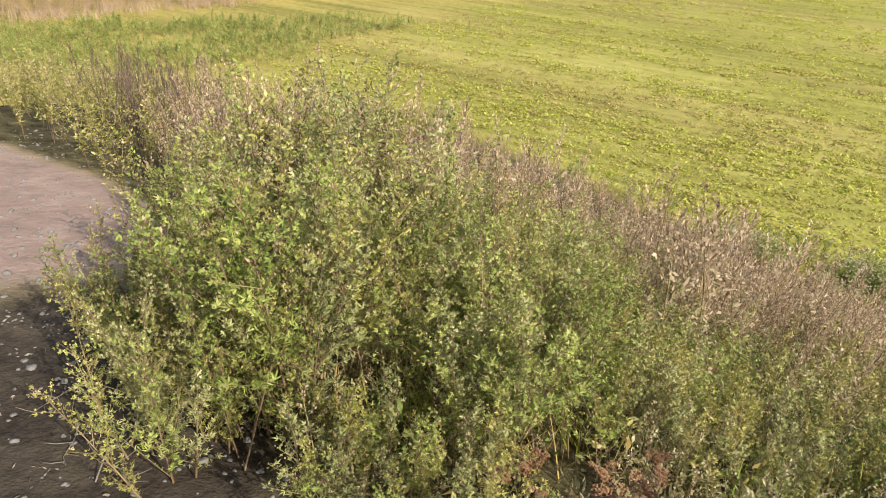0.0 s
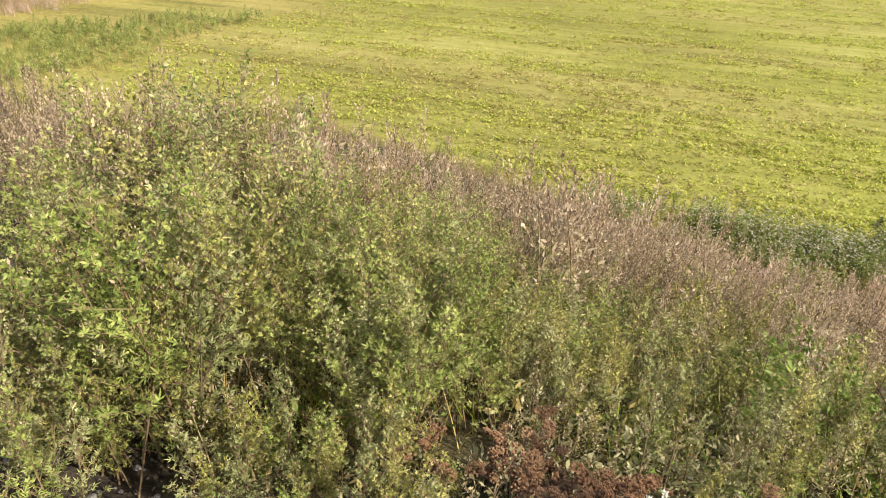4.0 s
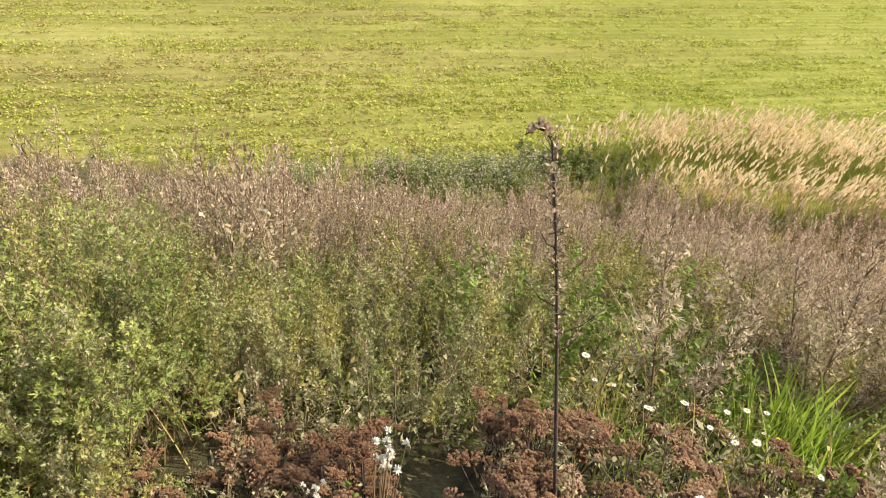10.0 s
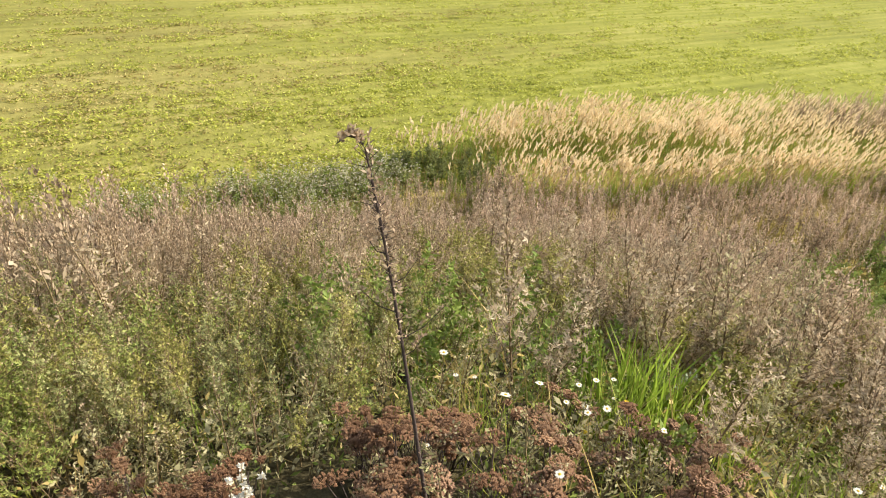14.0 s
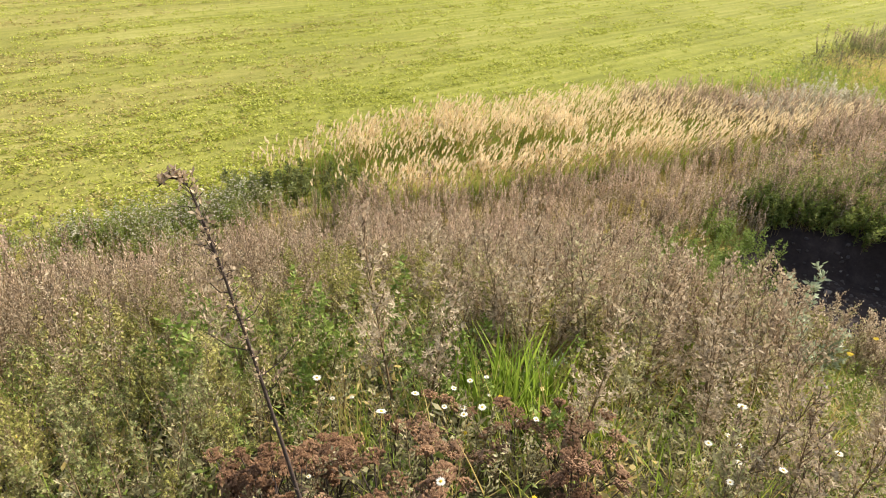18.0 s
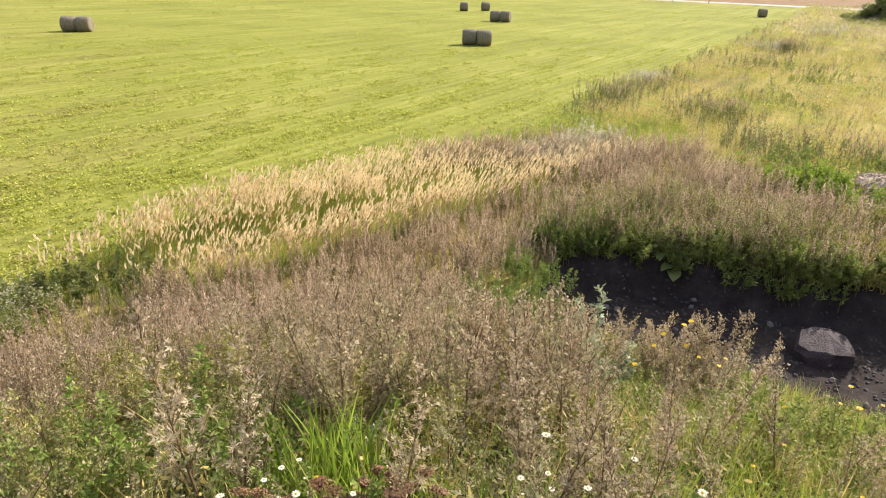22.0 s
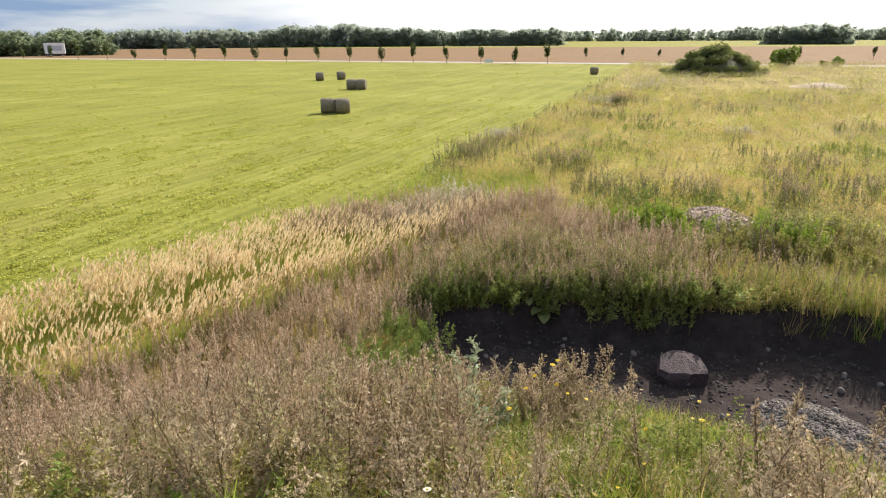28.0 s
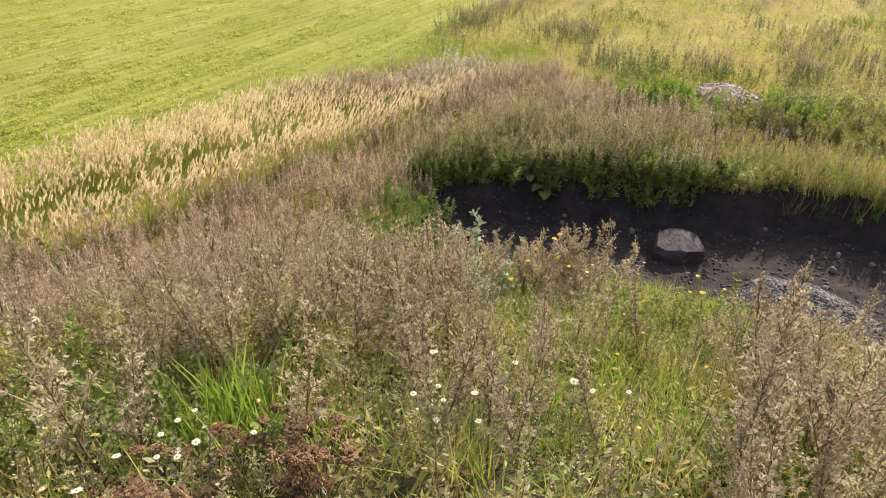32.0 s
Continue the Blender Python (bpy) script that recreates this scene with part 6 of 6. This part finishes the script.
def crown_shape(height, wide, low, clumps, size):
    """Leaf sprays through an uneven crown with gaps."""
    s = Shape()
    lobes = [(rng.normal(size=3) * [wide * 0.20, wide * 0.20, height * 0.10] + [0, 0, low + (height - low) * 0.5], rng.uniform(0.55, 1.0)) for _ in range(6)]
    for _ in range(clumps):
        c, f = lobes[rng.integers(0, 6)]
        d = rng.normal(size=3)
        d /= np.linalg.norm(d)
        p = c + d * np.array([wide * 0.36, wide * 0.36, (height - low) * 0.36]) * f * rng.uniform(0.75, 1.05)
        for _ in range(2):
            s.leaf(p - d * size * 0.3, d + 0.8 * rng.normal(size=3), size * rng.uniform(0.7, 1.3), size * rng.uniform(0.5, 0.9), 0)
    return s


def roadside_trees():
    models = []
    for k in range(4):
        root = tagged(new("roadside_tree"), "young slender roadside tree with a narrow dark crown", "tree", "row of roadside trees")
        tr = Shape()
        tr.tube([(0, 0, 0), (0.02, 0, 1.2), (0, 0.02, 2.4), (0.02, 0, 3.6)], [0.07, 0.055, 0.04, 0.015], 0, 6)
        trunk = part("trunk", tr.arrays(), [M_WOOD], root)
        for _ in range(6):
            z = rng.uniform(1.5, 3.0)
            w = around(1, 0.25, 0.6)[0]
            lb = Shape()
            lb.tube([(0, 0, z), w * 0.4 + (0, 0, z + 0.02), w * 0.85 + (0, 0, z)], [0.022, 0.015, 0.007], 0, 4)
            part("limb", lb.arrays(), [M_WOOD], trunk)
        part("crown", crown_shape(4.5, 1.35, 1.0, 560, 0.24).arrays(), [M_TREE], root)
        models.append(root)
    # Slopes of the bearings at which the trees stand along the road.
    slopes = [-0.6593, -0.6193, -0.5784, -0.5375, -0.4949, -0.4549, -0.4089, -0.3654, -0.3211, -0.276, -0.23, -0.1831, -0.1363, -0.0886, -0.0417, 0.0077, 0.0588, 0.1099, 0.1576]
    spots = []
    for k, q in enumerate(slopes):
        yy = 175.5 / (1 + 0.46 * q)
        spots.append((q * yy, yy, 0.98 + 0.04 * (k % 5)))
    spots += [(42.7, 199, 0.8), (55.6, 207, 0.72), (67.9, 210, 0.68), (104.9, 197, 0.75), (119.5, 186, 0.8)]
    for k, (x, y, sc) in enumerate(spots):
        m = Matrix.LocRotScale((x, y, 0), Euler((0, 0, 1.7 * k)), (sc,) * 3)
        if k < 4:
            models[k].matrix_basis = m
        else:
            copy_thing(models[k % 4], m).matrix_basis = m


roadside_trees()


def wood_tree():
    """A far tree: lumpy boughs stacked round the stem, with loose leaf sprays along their outline. One unit tall."""
    s = Shape()
    th, ph = np.linspace(0, 2 * np.pi, 7)[:-1], np.linspace(0.05, np.pi - 0.05, 5)
    for k in range(5):
        c = np.array([rng.normal() * 0.13, rng.normal() * 0.13, 0.16 + 0.16 * k + rng.normal() * 0.04])
        rad = np.array([0.30, 0.30, 0.20]) * (1.1 - 0.10 * k) * rng.uniform(0.8, 1.15)
        P = np.array([(np.sin(p) * np.cos(t), np.sin(p) * np.sin(t), np.cos(p)) for p in ph for t in th])
        P = P * (1 + 0.26 * rng.normal(size=(len(P), 1)))
        s.add(c + P * rad * 0.5, [[i * 6 + j, (i + 1) * 6 + j, (i + 1) * 6 + (j + 1) % 6, i * 6 + (j + 1) % 6] for i in range(4) for j in range(6)], 0)
        for _ in range(44):
            d = rng.normal(size=3)
            d /= np.linalg.norm(d)
            s.leaf(c + d * rad * rng.uniform(0.6, 1.0), d + 0.9 * rng.normal(size=3), rng.uniform(0.05, 0.09), rng.uniform(0.04, 0.07), 0)
    return s


def woods(name, az_lo, az_hi, dist, deep, height, count, label, hump=None, mat=None):
    shapes = [wood_tree() for _ in range(7)]
    a = np.radians(rng.uniform(az_lo, az_hi, count))
    r = dist + deep * rng.random(count) ** 1.5
    h = height * rng.uniform(0.74, 1.02, count) * (0.94 + 0.12 * np.sin(np.degrees(a) * 1.9) * np.cos(np.degrees(a) * 0.7 + 1))
    if hump:
        h = h * (1 + hump[2] * np.exp(-((np.degrees(a) - hump[0]) / hump[1]) ** 2))
    x, y = -r * np.sin(a), r * np.cos(a)
    v, q, m = scattered(shapes, x, y, 0 * x - 0.02 * h, h, 0.02)
    tagged(new(name, plain_mesh(name, v, q, [mat or M_HAZY_WOODS], m)), label, "woods", kind="stuff")


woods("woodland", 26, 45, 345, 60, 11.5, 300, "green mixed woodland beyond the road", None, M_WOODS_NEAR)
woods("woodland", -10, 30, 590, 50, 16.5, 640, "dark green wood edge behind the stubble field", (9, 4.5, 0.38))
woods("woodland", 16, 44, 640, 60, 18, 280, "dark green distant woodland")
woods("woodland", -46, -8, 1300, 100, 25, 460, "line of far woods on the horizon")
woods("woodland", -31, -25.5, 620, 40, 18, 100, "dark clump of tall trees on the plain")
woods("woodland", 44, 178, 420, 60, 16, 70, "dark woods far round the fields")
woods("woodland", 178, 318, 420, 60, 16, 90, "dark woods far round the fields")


def shrub(name, label, wide, height, clumps, size, mat, group=""):
    root = tagged(new(name), label, "shrub", group)
    b = Shape()
    for _ in range(8):
        w = around(1, 0.1, 0.8)[0]
        b.tube([(0, 0, 0), w * height * 0.4, w * height * 0.7 + (0, 0, height * 0.1)], [0.06, 0.035, 0.01], 0, 4)
    part("branchwork", b.arrays(), [M_WOOD], root)["kind"] = "stuff"
    part("crown", crown_shape(height, wide, 0.05 * height, clumps, size).arrays(), [mat], root)
    return root


def far_shrubs():
    # Overgrown soil mound at the fallow's end.
    c = np.array([45.2, 111.0])
    th, f = np.linspace(0, 6.283, 37)[:-1], np.linspace(0.002, 1, 9)
    V = [(c[0] + 7.6 * q * np.cos(t), c[1] + 6 * q * np.sin(t), 3.6 * (1 - q ** 1.7) * (1 + 0.12 * np.sin(3 * t)) - 0.05) for q in f for t in th]
    s = Shape()
    s.add(V, [[i * 36 + j, i * 36 + (j + 1) % 36, (i + 1) * 36 + (j + 1) % 36, (i + 1) * 36 + j] for i in range(8) for j in range(36)], 0)
    tagged(new("soil_mound", plain_mesh("soil_mound", *s.arrays()[:2], [M_MOUND], smooth_shade=True)), "old soil mound overgrown with shrubs", "mound")
    m1 = shrub("shrub", "dense green shrub on the old soil mound", 3.0, 1.7, 320, 0.30, M_SHRUB, "shrubs on the mound")
    for k in range(95):
        a, q = rng.uniform(0, 6.283), math.sqrt(rng.random()) * 1.04
        x, y = c[0] + 7.6 * q * math.cos(a), c[1] + 6 * q * math.sin(a)
        z = 3.6 * (1 - q ** 1.7) - 0.2
        m = Matrix.LocRotScale((x, y, max(z, 0)), Euler((0, 0, rng.uniform(0, 6))), (rng.uniform(0.6, 1.05) * (1.1 - 0.4 * q),) * 3)
        if k:
            copy_thing(m1, m).matrix_basis = m
        else:
            m1.matrix_basis = m
    lone = shrub("bush", "upright bright green bush on the fallow", 3.6, 4.0, 620, 0.40, M_DOCK, "bushes on the fallow")
    for k, (x, y, sc) in enumerate([(70.0, 138.0, 1.3), (84.0, 143.0, 0.62), (86.5, 146.0, 0.5), (80.5, 141.0, 0.4), (104.0, 150.0, 0.5)]):
        m = Matrix.LocRotScale((x, y, -0.6 * sc), Euler((0, 0, k)), (sc * 1.1,) * 3)
        if k:
            copy_thing(lone, m).matrix_basis = m
        else:
            lone.matrix_basis = m
    s = Shape()
    V = [(47.5 + 3.9 * q * np.cos(t), 83.5 + 2.6 * q * np.sin(t), 0.55 * (1 - q ** 1.6) * (1 + 0.2 * q * np.sin(2 * t + 1)) - 0.03) for q in f for t in th]
    s.add(V, [[i * 36 + j, i * 36 + (j + 1) % 36, (i + 1) * 36 + (j + 1) % 36, (i + 1) * 36 + j] for i in range(8) for j in range(36)], 0)
    tagged(new("sand_heap", plain_mesh("sand_heap", *s.arrays()[:2], [M_SAND], smooth_shade=True)), "low heap of pale dry sand in the weeds", "sand heap")


far_shrubs()
far_hedge()


def box_part(name, x0, x1, y0, y1, z0, z1, mat, parent, bevel=0.04, label=""):
    bm = bmesh.new()
    bmesh.ops.create_cube(bm, size=1.0)
    for v in bm.verts:
        v.co = Vector(((x0 + x1) / 2 + v.co.x * (x1 - x0), (y0 + y1) / 2 + v.co.y * (y1 - y0), (z0 + z1) / 2 + v.co.z * (z1 - z0)))
    bmesh.ops.bevel(bm, geom=list(bm.edges), offset=bevel, segments=1, affect="EDGES")
    me = bpy.data.meshes.new(name)
    bm.to_mesh(me)
    bm.free()
    me.materials.append(mat)
    ob = new(name, me)
    ob.parent = parent
    if label:
        ob["label"] = label
    return ob


def trailer():
    root = tagged(new("box_trailer"), "white box trailer parked beside the road", "trailer")
    body = box_part("box_body", -3.8, 3.8, -1.25, 1.25, 1.1, 5.5, M_PAINT, root)
    box_part("side_panel", -2.7, 2.7, -1.29, -1.26, 2.4, 4.4, M_PANEL, body, 0.01, "pale grey-blue panel on the trailer's side")
    box_part("chassis", -3.6, 3.6, -0.9, 0.9, 0.75, 1.08, M_TWIG, root)
    th = np.linspace(0, 6.283, 17)[:-1]
    for x in (-2.9, -1.8, 2.6):
        for y in (-1.0, 1.0):
            w, rim = Shape(), Shape()
            V = [(x + 0.5 * rr * math.cos(t), y + dy, 0.5 + 0.5 * rr * math.sin(t)) for dy, rr in ((-0.16, 0.5), (-0.16, 1), (0.16, 1), (0.16, 0.5)) for t in th]
            w.add(V, [[i * 16 + j, i * 16 + (j + 1) % 16, (i + 1) * 16 + (j + 1) % 16, (i + 1) * 16 + j] for i in range(3) for j in range(16)], 0)
            wheel = part("wheel", w.arrays(), [M_TWIG], root)
            V = [(x + 0.26 * math.cos(t), y + dy, 0.5 + 0.26 * math.sin(t)) for dy in (-0.14, 0.14) for t in th] + [(x, y - 0.12, 0.5), (x, y + 0.12, 0.5)]
            rim.add(V, [[32 + i, 16 * i + j, 16 * i + j + 1, 16 * i + (j + 2) % 16] for i in (0, 1) for j in range(0, 16, 2)], 0)
            part("rim", rim.arrays(), [M_PAINT], wheel)
    root.matrix_basis = pose(-162.5, 285, 0, 0, 0, 27)


def farmhouse():
    root = tagged(new("farmhouse"), "small white house among trees behind the stubble", "house")
    box_part("wall", -5.5, 5.5, -4, 4, 0, 4.2, M_PAINT, root)
    bm = bmesh.new()
    v = [bm.verts.new(p) for p in ((-6, -4.6, 4.1), (6, -4.6, 4.1), (6, 4.6, 4.1), (-6, 4.6, 4.1), (-6, 0, 7.6), (6, 0, 7.6))]
    for f in ((0, 1, 5, 4), (2, 3, 4, 5), (0, 4, 3), (1, 2, 5), (3, 2, 1, 0)):
        bm.faces.new([v[i] for i in f])
    me = bpy.data.meshes.new("roof")
    bm.to_mesh(me)
    bm.free()
    me.materials.append(M_GRAVEL)
    new("roof", me).parent = root
    for x in (-3.6, -1.2, 1.2, 3.6):
        win = box_part("window", x - 0.65, x + 0.65, -4.06, -3.95, 1.4, 3.0, M_PAINT, root, 0.02)
        box_part("pane", x - 0.52, x + 0.52, -4.09, -4.07, 1.53, 2.87, M_GLASS, win, 0.005)
    root.matrix_basis = pose(-132, 588, 0, 0, 0, 8) @ Matrix.Scale(1.2, 4)


def marker():
    # Stand-in for an unidentified white object; board and posts are made up.
    root = tagged(new("road_sign"), "unidentified small white object beside the road, built as a board on posts", "sign")
    box_part("board", -1.0, 1.0, -0.04, 0.04, 0.35, 1.15, M_PAINT, root, 0.01)
    for x in (-0.8, 0.8):
        box_part("post", x - 0.05, x + 0.05, 0.05, 0.15, 0.0, 1.1, M_PAINT, root, 0.01)
    root.matrix_basis = pose(11.8, 167.5, 0)


trailer()
farmhouse()
marker()


# ---- the back of the heap, behind the path ----
def heap_back():
    t = [tuft(9, 0.34, 0.012, k % 3, 0.8, 0.09, 2) for k in range(6)]
    x, y = spread_over(9000, -14, 12, -19, 6, lambda x, y: 1.0 + 0 * x)
    d, u = ridge(x, y)
    a = azimuth(x, y)
    ok = (d < 11.5) & (np.hypot(x, y) > 1.3) & ((a < -72) | (a > 158)) & ~((d < 1.9) & (a > 0))
    x, y = x[ok][:3600], y[ok][:3600]
    stuff("heap_back_grass", t, x, y, rng.uniform(0.6, 1.2, len(x)), [M_GRASS, M_STRAW, M_SAGE], "rough green and straw grass on the back of the heap", "grass", 0.2)


heap_back()
